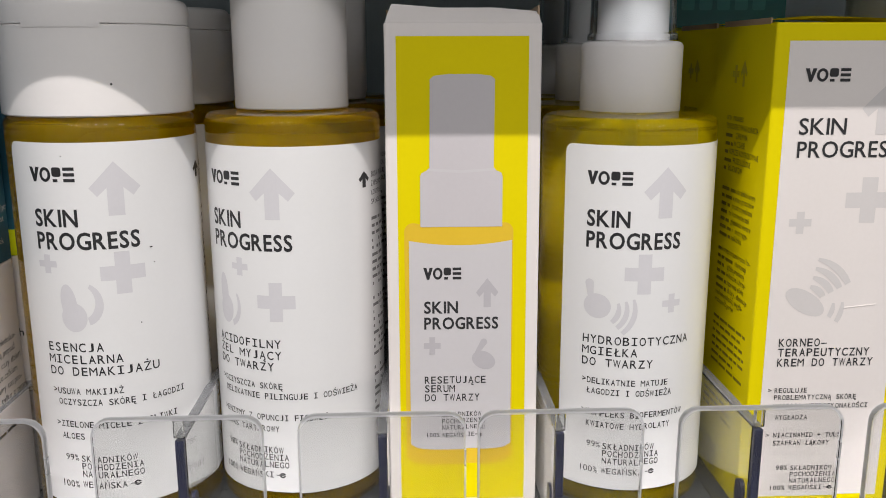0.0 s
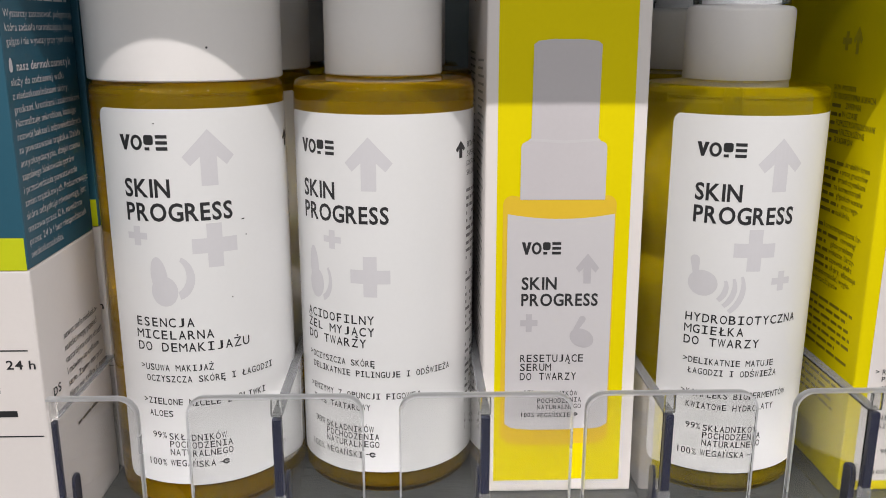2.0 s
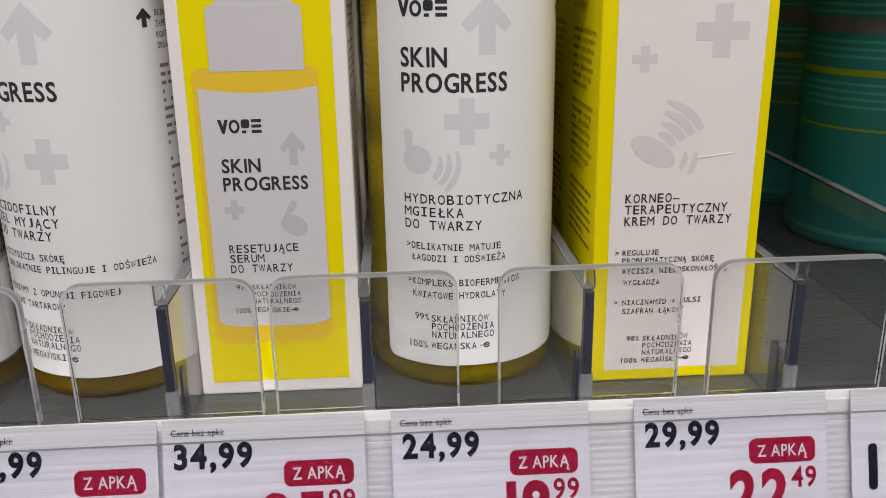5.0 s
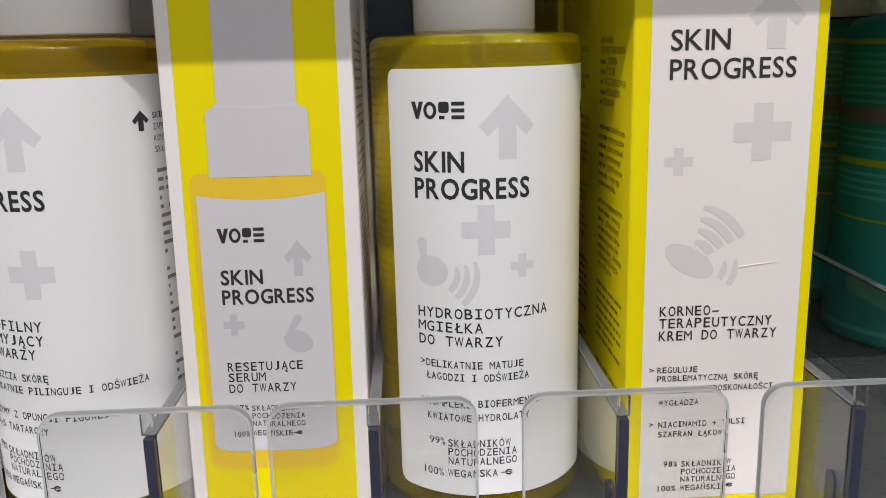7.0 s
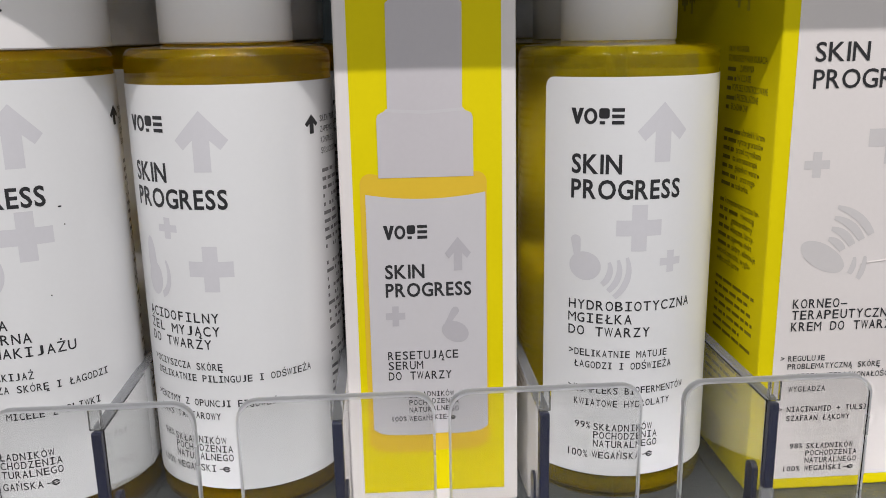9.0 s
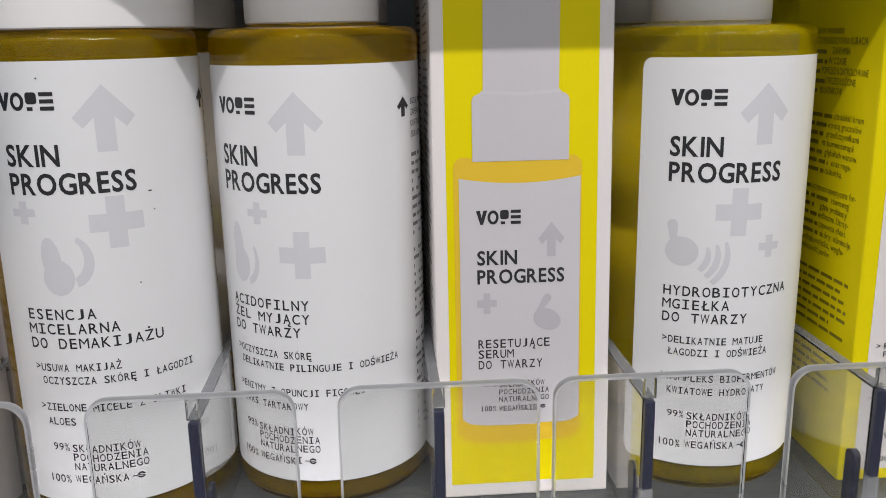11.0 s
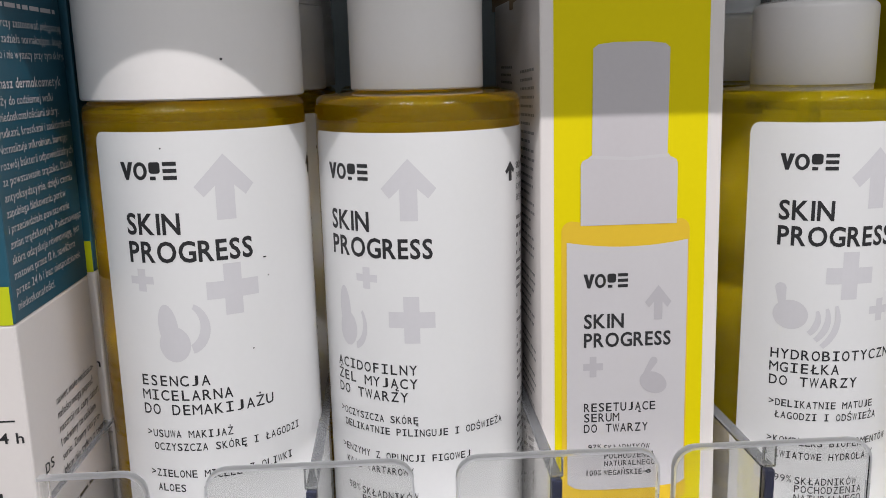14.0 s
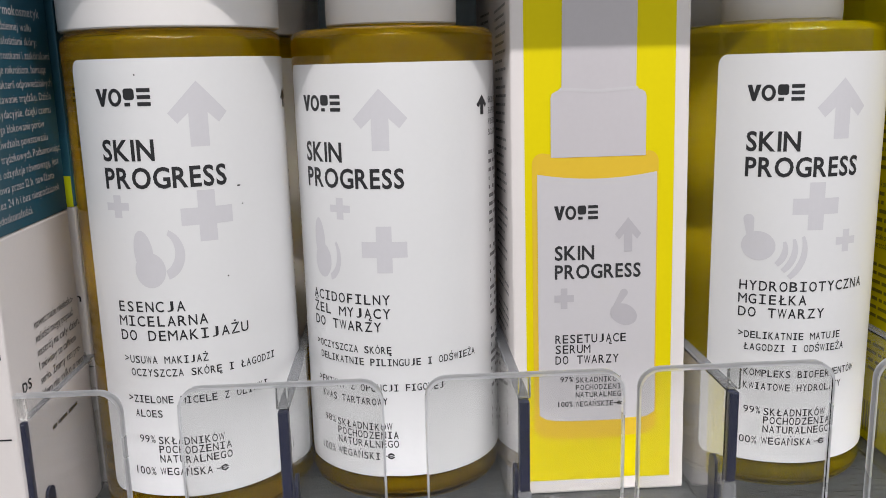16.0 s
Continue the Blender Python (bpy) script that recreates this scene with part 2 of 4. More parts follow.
def lettering(text, height, width=0.0, advance=0.0, weight="regular"):
    """Flat letters from the origin: proportional, scaled to width, or on a fixed advance."""
    k = height / CAP[weight]
    vs, fs, pen = [], [], 0.0
    for ch in text:
        if ch == " ":
            pen += advance if advance else 0.30 * k
            continue
        tail = ch in "ĄĘąę"
        gv, gf = GLYPHS["light" if advance and ch in "MWmw" else weight, "AEae"["ĄĘąę".index(ch)] if tail else ch]
        lo, hi = min(v[0] for v in gv), max(v[0] for v in gv)
        n = len(vs)
        if ch == "J":
            low = min(v[1] for v in gv)
            gv = [(x, (y - low) * CAP[weight] / (CAP[weight] - low)) for x, y in gv]
        if advance:
            room = advance * (0.90 if ch in "MW" else 0.80)
            sx = min(k * 1.08, room / (hi - lo))
            if ch in "JLEFT":
                sx = max(sx, advance * 0.60 / (hi - lo))
            x0 = pen + (advance - (hi - lo) * sx) / 2
        else:
            sx, x0 = k, pen + 0.035 * k
        vs += [(x0 + (x - lo) * sx, y * k) for x, y in gv]
        fs += [tuple(i + n for i in f) for f in gf]
        if tail:
            n, e = len(vs), x0 + (hi - lo) * sx
            vs += [(e + u * height, v * height) for u, v in ((-0.22, 0.0), (-0.31, -0.13), (-0.24, -0.28), (0.03, -0.28), (0.03, -0.17), (-0.12, -0.16), (-0.15, -0.09), (-0.04, 0.0))]
            fs += [(n, n + 1, n + 6, n + 7), (n + 1, n + 2, n + 5, n + 6), (n + 2, n + 3, n + 4, n + 5)]
        if advance and ch == "I":
            t = height * 0.13
            for y in (0.0, height - t):
                n = len(vs)
                a, b = pen + advance * 0.16, pen + advance * 0.84
                vs += [(a, y), (b, y), (b, y + t), (a, y + t)]
                fs.append((n, n + 1, n + 2, n + 3))
        pen += advance if advance else (hi - lo + 0.085) * k
    if width and not advance and vs:
        top = max(v[0] for v in vs)
        vs = [(x * width / top, y) for x, y in vs]
    return vs, fs


def bars(lines, x0, x1, z_top, pitch, height, seed):
    """Paragraphs too small to read: short bars, a word each."""
    rnd = random.Random(seed)
    vs, fs = [], []
    for i in range(lines):
        x, end = x0, x1 - (x1 - x0) * rnd.choice((0, 0, 0.05, 0.1, 0.3))
        z = z_top - i * pitch
        if rnd.random() < 0.06:
            continue
        while x < end:
            w = min(rnd.uniform(0.0012, 0.005) * height / 0.0007, end - x)
            n = len(vs)
            vs += [(x, z), (x + w, z), (x + w, z + height), (x, z + height)]
            fs.append((n, n + 1, n + 2, n + 3))
            x += w + height * 0.9
    return vs, fs


def round_rect(x0, x1, z0, z1, r, n=6):
    pts = []
    for cx, cz, a0 in ((x1 - r, z1 - r, 0), (x0 + r, z1 - r, 90), (x0 + r, z0 + r, 180), (x1 - r, z0 + r, 270)):
        pts += [(cx + r * math.cos(radians(a0 + 90 * i / n)), cz + r * math.sin(radians(a0 + 90 * i / n))) for i in range(n + 1)]
    return pts


def arrow_shape(x0, x1, z0, z1):
    w, h, c = x1 - x0, z1 - z0, (x0 + x1) / 2
    s, e = w * 0.16, w * 0.15
    return [(c - s, z0), (c + s, z0), (c + s, z0 + h * 0.52), (x1 - e, z0 + h * 0.36), (x1, z0 + h * 0.52), (c, z1), (x0, z0 + h * 0.52), (x0 + e, z0 + h * 0.36), (c - s, z0 + h * 0.52)]


def plus_shape(x0, x1, z0, z1):
    w, h = (x1 - x0) * 0.33, (z1 - z0) * 0.33
    return [(x0, z0 + h), (x0 + w, z0 + h), (x0 + w, z0), (x1 - w, z0), (x1 - w, z0 + h), (x1, z0 + h), (x1, z1 - h), (x1 - w, z1 - h), (x1 - w, z1), (x0 + w, z1), (x0 + w, z1 - h), (x0, z1 - h)]


def oval(cx, cz, rx, rz, turn=0.0, n=28):
    c, d = math.cos(radians(turn)), math.sin(radians(turn))
    pts = [(rx * math.cos(2 * math.pi * i / n), rz * math.sin(2 * math.pi * i / n)) for i in range(n)]
    return [(cx + x * c - z * d, cz + x * d + z * c) for x, z in pts]


def petal(x, z, reach, width, turn, n=10):
    """A bar that widens towards a rounded end, from (x, z) outwards."""
    c, d = math.cos(radians(turn)), math.sin(radians(turn))
    pts = [(0, -width * 0.25), (reach * 0.8, -width / 2)] + [(reach * 0.8 + width / 2 * math.cos(radians(a)), width / 2 * math.sin(radians(a))) for a in range(-75, 90, 15)] + [(reach * 0.8, width / 2), (0, width * 0.25)]
    return [(x + u * c - v * d, z + u * d + v * c) for u, v in pts]


def crescent(cx, cz, r, thick, a0, a1, n=14):
    out, inn = [], []
    for i in range(n + 1):
        a, w = radians(a0 + (a1 - a0) * i / n), thick * (0.35 + 0.65 * math.sin(math.pi * (0.25 + 0.7 * i / n)))
        out.append((cx + (r + w / 2) * math.cos(a), cz + (r + w / 2) * math.sin(a)))
        inn.append((cx + (r - w / 2) * math.cos(a), cz + (r - w / 2) * math.sin(a)))
    return out + inn[::-1]


def ornament(kind, x0, x1, z0, z1):
    """A pale ornament of plain ovals, bars and crescents, fitted into a box."""
    if kind == "pear":
        polys = [oval(0.33, 0.27, 0.27, 0.26), oval(0.24, 0.52, 0.17, 0.34, 8), crescent(0.52, 0.52, 0.34, 0.17, -72, 62)]
    elif kind == "slim":
        polys = [oval(0.30, 0.27, 0.28, 0.27), oval(0.22, 0.58, 0.18, 0.36, 6), crescent(0.48, 0.36, 0.34, 0.13, -78, 40)]
    elif kind == "fan":
        polys = [oval(0.27, 0.45, 0.25, 0.24, -20), petal(0.16, 0.5, 0.48, 0.16, 96)] + [crescent(0.30, 0.42, r, 0.10, -48, 18) for r in (0.36, 0.50, 0.64)]
    elif kind == "bean":
        polys = [oval(0.56, 0.30, 0.36, 0.26, -24), petal(0.30, 0.42, 0.62, 0.20, 58)]
    else:
        polys = [oval(0.32, 0.32, 0.34, 0.16, -30)] + [crescent(0.32, 0.26, r, 0.11, 28, 78) for r in (0.30, 0.44, 0.58, 0.72)] + [crescent(0.40, 0.28, r, 0.08, -32, 4) for r in (0.36, 0.50)]
    return [[(x0 + u * (x1 - x0), z0 + v * (z1 - z0)) for u, v in p] for p in polys]


def lobed_shape(x0, x1, z0, z1, lobes):
    """A plain rounded shape with soft lobes: (angle, reach, narrowness)."""
    pts = []
    for i in range(56):
        a = 2 * math.pi * i / 56
        r = 0.55 + sum(k * math.exp(-n * (1 - math.cos(a - radians(d)))) for d, k, n in lobes)
        pts.append((r * math.cos(a), r * math.sin(a)))
    ax, bx = min(p[0] for p in pts), max(p[0] for p in pts)
    az, bz = min(p[1] for p in pts), max(p[1] for p in pts)
    return [(x0 + (x - ax) / (bx - ax) * (x1 - x0), z0 + (z - az) / (bz - az) * (z1 - z0)) for x, z in pts]


def flat_polys(polys, step=0.0):
    """One or more outlines filled flat, cut into narrow strips where they have to bend."""
    bm = bmesh.new()
    for pts in polys:
        bm.faces.new([bm.verts.new((x, 0, z)) for x, z in pts])
    bm.normal_update()
    bmesh.ops.triangulate(bm, faces=bm.faces[:])
    if step:
        lo, hi = min(v.co.x for v in bm.verts), max(v.co.x for v in bm.verts)
        for i in range(1, int((hi - lo) / step) + 1):
            bmesh.ops.bisect_plane(bm, geom=bm.verts[:] + bm.edges[:] + bm.faces[:], plane_co=(lo + i * step, 0, 0), plane_no=(1, 0, 0))
    bm.verts.index_update()
    vs = [(v.co.x, v.co.z) for v in bm.verts]
    fs = [[v.index for v in f.verts] for f in bm.faces]
    bm.free()
    return vs, fs


def logo_polys(x0, x1, z0, z1):
    """The maker's mark as plain blocks: a wedge, a ring of two halves, a block and two bars."""
    w, h = (x1 - x0), (z1 - z0)
    u = w / 4
    polys = [[(x0, z1), (x0 + u * 0.38, z0), (x0 + u * 0.62, z0), (x0 + u, z1), (x0 + u * 0.66, z1), (x0 + u * 0.5, z0 + h * 0.5), (x0 + u * 0.34, z1)]]
    cx, cz = x0 + 1.52 * u, (z0 + z1) / 2
    for a0 in (90, 270):
        o = [(cx + 0.5 * u * math.cos(radians(a0 + i * 15)), cz + h / 2 * math.sin(radians(a0 + i * 15))) for i in range(13)]
        n = [(cx + 0.26 * u * math.cos(radians(a0 + i * 15)), cz + h * 0.30 * math.sin(radians(a0 + i * 15))) for i in range(13)]
        polys.append(o + n[::-1])
    polys.append(round_rect(x0 + 2.15 * u, x0 + 2.92 * u, z0 + h * 0.36, z1, h * 0.16))
    polys.append([(x0 + 2.2 * u, z0), (x0 + 2.6 * u, z0), (x0 + 2.6 * u, z0 + h * 0.2), (x0 + 2.2 * u, z0 + h * 0.2)])
    for f in (0.0, 0.39, 0.78):
        polys.append([(x0 + 3.1 * u, z0 + h * f), (x1, z0 + h * f), (x1, z0 + h * (f + 0.22)), (x0 + 3.1 * u, z0 + h * (f + 0.22))])
    return polys


def leaf_polys(x0, x1, z0, z1):
    c = (z0 + z1) / 2
    a = [(x0 + (x1 - x0) * i / 10, c + (z1 - z0) / 2 * math.sin(math.pi * i / 10)) for i in range(11)]
    b = [(x0 + (x1 - x0) * i / 10, c - (z1 - z0) / 2 * math.sin(math.pi * i / 10)) for i in range(9, 0, -1)]
    inner = [(c0 * 0.6 + (x0 + x1) / 2 * 0.4, c + (z - c) * 0.45) for c0, z in a + b[0:]]
    outer = a + b
    n = len(outer)
    polys = [[outer[i], outer[(i + 1) % n], inner[(i + 1) % n], inner[i]] for i in range(n) if i not in (0, 9, 10, 19)]
    polys.append([(x0 - (x1 - x0) * 0.3, c - 0.0001), (x0 + (x1 - x0) * 0.7, c - 0.0001), (x0 + (x1 - x0) * 0.7, c + 0.0001), (x0 - (x1 - x0) * 0.3, c + 0.0001)])
    return polys


def printed(name, flat, bend, mat, parent, label=""):
    vs, fs = flat
    return mesh_object(name, [bend(x, z) for x, z in vs], fs, mat, parent, label)


def moved(flat, dx, dz):
    return [(x + dx, z + dz) for x, z in flat[0]], flat[1]


# ---- setting ----
def slab(name, x0, x1, y0, y1, z0, z1, mat, label, bevel=0.0):
    ob = part(name, box_bm(x0, x1, y0, y1, z0, z1, bevel), mat, None)
    return tagged(ob, label, name.split("_")[0], kind="structure")


def light_bar():
    """An unseen housing added above the led strip lamps, hung from the ceiling on two rods."""
    bar = thing("light_bar", pose(-0.16, -0.150, 1.756), "unseen white housing bar added above the led strip lamps", "lamp", kind="structure")
    part("housing", box_bm(-0.92, 1.25, -0.02, 0.02, 0.004, 0.03, 0.003), M_RAIL, bar)
    for x in (-0.6, 0.9):
        bm = bmesh.new()
        bmesh.ops.create_cone(bm, cap_ends=True, segments=16, radius1=0.004, radius2=0.004, depth=1.13, matrix=Matrix.Translation((x, 0, 0.03 + 0.56)))
        part("rod", bm, M_RAIL, bar, "", 40)


light_bar()
slab("floor", -4, 4, -5, 1.2, -0.1, 0.0, M_FLOOR, "grey store floor")
slab("ceiling", -4, 4, -5, 1.2, 2.9, 3.0, M_WALL, "white painted store ceiling")
slab("wall_north", -4, 4, 1.0, 1.2, 0.0, 2.9, M_WALL, "white painted store wall behind the shelves")
slab("wall_south", -4, 4, -5.0, -4.8, 0.0, 2.9, M_WALL, "white painted store wall across the aisle")
slab("wall_east", 3.8, 4, -4.8, 1.0, 0.0, 2.9, M_WALL, "white painted side wall of the store")
slab("wall_west", -4, -3.8, -4.8, 1.0, 0.0, 2.9, M_WALL, "white painted side wall of the store")
slab("back_panel", -1.0, 1.0, 0.46, 0.48, 0.1, 2.1, M_METAL, "grey steel back panel of the shelf bay")
slab("shelf_deck", -0.7, 0.7, 0.1835, 0.46, DECK - 0.02, DECK + BASE, M_DECK, "grey shelf deck with a rippled glossy mat")
slab("upper_shelf", -0.7, 0.7, UP_Y + 0.0045, 0.46, UP_Z + 0.0016, UP_Z + 0.033, M_METAL, "grey steel shelf above the bottles", 0.0008)
# out of view; added so that its edge draws the shadow line on the goods
slab("upper_shelf_trim", -0.7, 0.7, UP_Y, UP_Y + 0.0042, UP_Z, UP_Z + 0.035, M_RAIL, "unseen strip added on the shelf above to set its shadow edge")


def rail_y(z):
    return 0.1781 + 0.31 * (z - 1.2264)


def price_rail():
    """The tag rail along the shelf's front: a raised white lip and a sloped face with fine ribs."""
    rail = thing("price_rail", Matrix(), "white ribbed plastic tag rail along the shelf edge", "rail", kind="structure")
    part("rail_lip", box_bm(-0.7, 0.7, 0.1792, 0.1835, 1.2255, 1.2302, 0.0004), M_RAIL, rail)
    part("rail_back", box_bm(-0.7, 0.7, 0.1785, 0.1834, 1.165, 1.2252), M_RAIL, rail)
    pts, z, k = [], 1.2295, 0
    while z > 1.168:
        d = 0.0 if k % 2 else 0.00008
        pts += [(rail_y(z) + 0.0008 + d, z), (rail_y(z - 0.0005) + 0.0008 + d, z - 0.0005)]
        z -= 0.0007
        k += 1
    vs = [(x, y, zz) for y, zz in pts for x in (-0.7, 0.7)]
    fs = [(2 * i, 2 * i + 2, 2 * i + 3, 2 * i + 1) for i in range(len(pts) - 1)]
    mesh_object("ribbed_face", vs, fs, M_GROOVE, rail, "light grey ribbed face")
    zt, zb = 1.2279, 1.170
    vs = []
    for x in (-0.7, 0.7):
        for zz, o in ((zb, -0.0012), (zt, -0.0012), (zt, -0.0018), (zb, -0.0018)):
            vs.append((x, rail_y(zz) + o, zz))
    fs = [(0, 1, 2, 3), (7, 6, 5, 4)] + [(i, i + 4, (i + 1) % 4 + 4, (i + 1) % 4) for i in range(4)]
    cover = mesh_object("tag_cover", vs, fs, M_COVER, rail, "plastic cover strip, its tint deepened for dimmer light on the tags")
    cover.visible_shadow = False
    for zz, hh in ((zt, 0.00012),):
        vs = [(x, rail_y(z_) - 0.0019, z_) for x in (-0.7, 0.7) for z_ in (zz, zz + hh)] + [(x, rail_y(z_) - 0.0013, z_) for x in (-0.7, 0.7) for z_ in (zz, zz + hh)]
        mesh_object("cover_edge", vs, [(0, 2, 3, 1), (4, 5, 7, 6), (1, 3, 7, 5), (0, 4, 6, 2)], M_COVEREDGE, rail, "thin dark edge of the clear cover").visible_shadow = False


price_rail()

# ---- bottles ----
R = 0.0222


def bottle_body(parent, mat, top=0.1038):
    """Clear shell with a rounded shoulder, and the liquid that fills it."""
    prof = [(0, BASE + 0.0016), (0.014, BASE + 0.0012), (0.0175, BASE)] + fillet(R, BASE, 0.0032, 8, True) + [(R, BASE + 0.0037), (R, 0.0110), (R, 0.0930), (R, top - 0.0029)]
    prof += fillet(R, top, 0.0022, 10) + [(0.0155, top + 0.0003), (0.0138, top + 0.0005), (0.0122, top + 0.0010), (0.0122, 0.110), (0, 0.110)]
    body = part("body", lathe(prof, 96), M_SHELL, parent, "clear plastic bottle", 40)
    r = R - 0.0009
    prof = [(0, BASE + 0.0030), (0.014, BASE + 0.0026)] + fillet(r, BASE + 0.0016, 0.0030, 8, True) + [(r, BASE + 0.0052), (r, top - 0.0040)] + fillet(r, top - 0.0008, 0.0018, 6) + [(0, top - 0.0008)]
    liquid = part("liquid", lathe(prof, 96), mat, body, "golden liquid filling the bottle", 40)
    body.visible_shadow = liquid.visible_shadow = False
    return body


def label_bend(r):
    return lambda x, z: (r * math.sin(x / R), -r * math.cos(x / R), z)


def deg(a):
    return radians(a) * R


def bottle_label(parent, z0, z1, texts, marks, k, c, ka=1.0, specks=()):
    """The wrap-round label with all its print; angles run from the maker's mark's left edge."""
    cols, rows = 80, 1
    a0, a1, rc = -17.0, 234.0, 0.0022
    vs, fs = [], []
    for i in range(cols + 1):
        a = a0 + (a1 - a0) * i / cols
        e = min(deg(a - a0), deg(a1 - a))
        cut = rc - math.sqrt(max(0.0, rc * rc - (rc - e) ** 2)) if e < rc else 0.0
        vs += [label_bend(R + 0.00012)(deg(a), z0 + cut), label_bend(R + 0.00012)(deg(a), z1 - cut)]
    # finer steps at the rounded ends
    extra = []
    for i in range(9):
        e = rc * i / 8
        cut = rc - math.sqrt(max(0.0, rc * rc - (rc - e) ** 2))
        extra += [label_bend(R + 0.00012)(deg(a0) + e, z0 + cut), label_bend(R + 0.00012)(deg(a0) + e, z1 - cut)]
    first = next(i for i in range(cols + 1) if deg((a1 - a0) * i / cols) > rc)
    vs = extra + vs[2 * first:]
    n = len(vs) // 2
    fs = [(2 * i, 2 * i + 2, 2 * i + 3, 2 * i + 1) for i in range(n - 1)]
    lab = mesh_object("label", vs, fs, M_LABEL, parent, "white wrap-round paper label with black print", 60)
    ink = label_bend(R + 0.00018)

    def arc(a):
        return radians(a) * R * ka

    def up(z):
        return k * z + c

    printed("maker_mark", flat_polys(logo_polys(0, arc(29.4), up(0.0869), up(0.0902)), 0.001), ink, M_INK, lab, "black block mark")
    for word, h, zz, w in (("SKIN", 0.0041, 0.07675, 28.6), ("PROGRESS", 0.0041, 0.07145, 63.2)):
        printed("printed_word", moved(lettering(word, h, arc(w), 0, "heavy"), arc(0.3), up(zz)), ink, M_INK, lab)
    for word, x, zz, h, adv, wt in texts:
        printed("printed_text", moved(lettering(word, h, 0, adv * ka, wt), arc(x), up(zz)), ink, M_INK, lab)
    soft = label_bend(R + 0.000145)
    printed("pale_arrow", flat_polys([arrow_shape(arc(36.7), arc(66.3), up(0.0790), up(0.0913))], 0.001), soft, M_FAINT, lab)
    for kind, xa, xb, za, zb in marks:
        box = (arc(xa), arc(xb), up(za), up(zb))
        if kind == "plus":
            printed("pale_plus", flat_polys([plus_shape(*box)], 0.001), soft, M_FAINT, lab)
        else:
            for i, poly in enumerate(ornament(kind, *box)):
                printed("pale_shape", flat_polys([poly], 0.001), label_bend(R + 0.000145 + 0.000004 * i), M_FAINT, lab)
    printed("leaf_mark", flat_polys(leaf_polys(arc(48), arc(53.5), up(0.0125), up(0.0139))), ink, M_INK, lab)
    printed("dark_arrow", flat_polys([arrow_shape(arc(111.5), arc(122.5), up(0.0852), up(0.0893))], 0.001), ink, M_INK, lab)
    for i, (ax, az) in enumerate(specks):
        printed("speck", flat_polys([round_rect(arc(ax), arc(ax) + 0.0003 + 0.0004 * (i == 1), up(az), up(az) + 0.00028, 0.0001, 2)]), ink, M_INK, lab)
    for word, zz in (("SKIN PROGRESS", 0.0875), ("ZAPEWNIA SKÓRZE", 0.0852), ("KONTROLĘ", 0.0829), ("SKŁADNIKI", 0.0806)):
        printed("printed_text", moved(lettering(word, 0.0013, 0, 0.00098, "bold" if zz > 0.087 else "light"), arc(125), up(zz)), ink, M_INK, lab)
    printed("small_print", bars(34, arc(125), arc(195), up(0.0765), 0.0019, 0.0008, 7), ink, M_SMALL, lab)
    return lab


T, S_, C_ = 0.00209, 0.00127, 0.00139   # letter advances: title, small text, block
BLOCK = [("SKŁADNIKÓW", 16.3, 0.0192, 0.00165, C_, "regular"), ("POCHODZENIA", 16.3, 0.01725, 0.00165, C_, "regular"), ("NATURALNEGO", 16.3, 0.0152, 0.00165, C_, "regular")]


def title_rows(lines):
    return [(w, 0.0, 0.0470 - 0.00295 * i, 0.00215, T, "regular") for i, w in enumerate(lines)]


def small_rows(a, b, c, d):
    rows = ((">", 0.8, 0.0365), (a, 4.3, 0.03635), (b, 4.3, 0.03365), (">", 0.8, 0.0281), (c, 4.3, 0.0280), (d, 4.3, 0.02495))
    return [(w, x, z, 0.00158, S_, "regular") for w, x, z in rows]


def vegan_rows(share, word):
    return [(share, 5.2, 0.0194, 0.0016, 0.0013, "light"), ("100%", 0, 0.0123, 0.0017, 0.00135, "light"), (word, 16.0, 0.01245, 0.00165, C_, "regular")]


ESS_TEXT = title_rows(("ESENCJA", "MICELARNA", "DO DEMAKIJAŻU")) + small_rows("USUWA MAKIJAŻ", "OCZYSZCZA SKÓRĘ I ŁAGODZI", "ZIELONE MICELE Z OLIWKI", "ALOES") + BLOCK + vegan_rows("99%", "WEGAŃSKA")
GEL_TEXT = title_rows(("ACIDOFILNY", "ŻEL MYJĄCY", "DO TWARZY")) + small_rows("OCZYSZCZA SKÓRĘ", "DELIKATNIE PILINGUJE I ODŚWIEŻA", "ENZYMY Z OPUNCJI FIGOWEJ", "KWAS TARTAROWY") + BLOCK + vegan_rows("98%", "WEGAŃSKI")
MIST_TEXT = title_rows(("HYDROBIOTYCZNA", "MGIEŁKA", "DO TWARZY")) + small_rows("DELIKATNIE MATUJE", "ŁAGODZI I ODŚWIEŻA", "KOMPLEKS BIOFERMENTÓW", "KWIATOWE HYDROLATY") + BLOCK + vegan_rows("99%", "WEGAŃSKA")


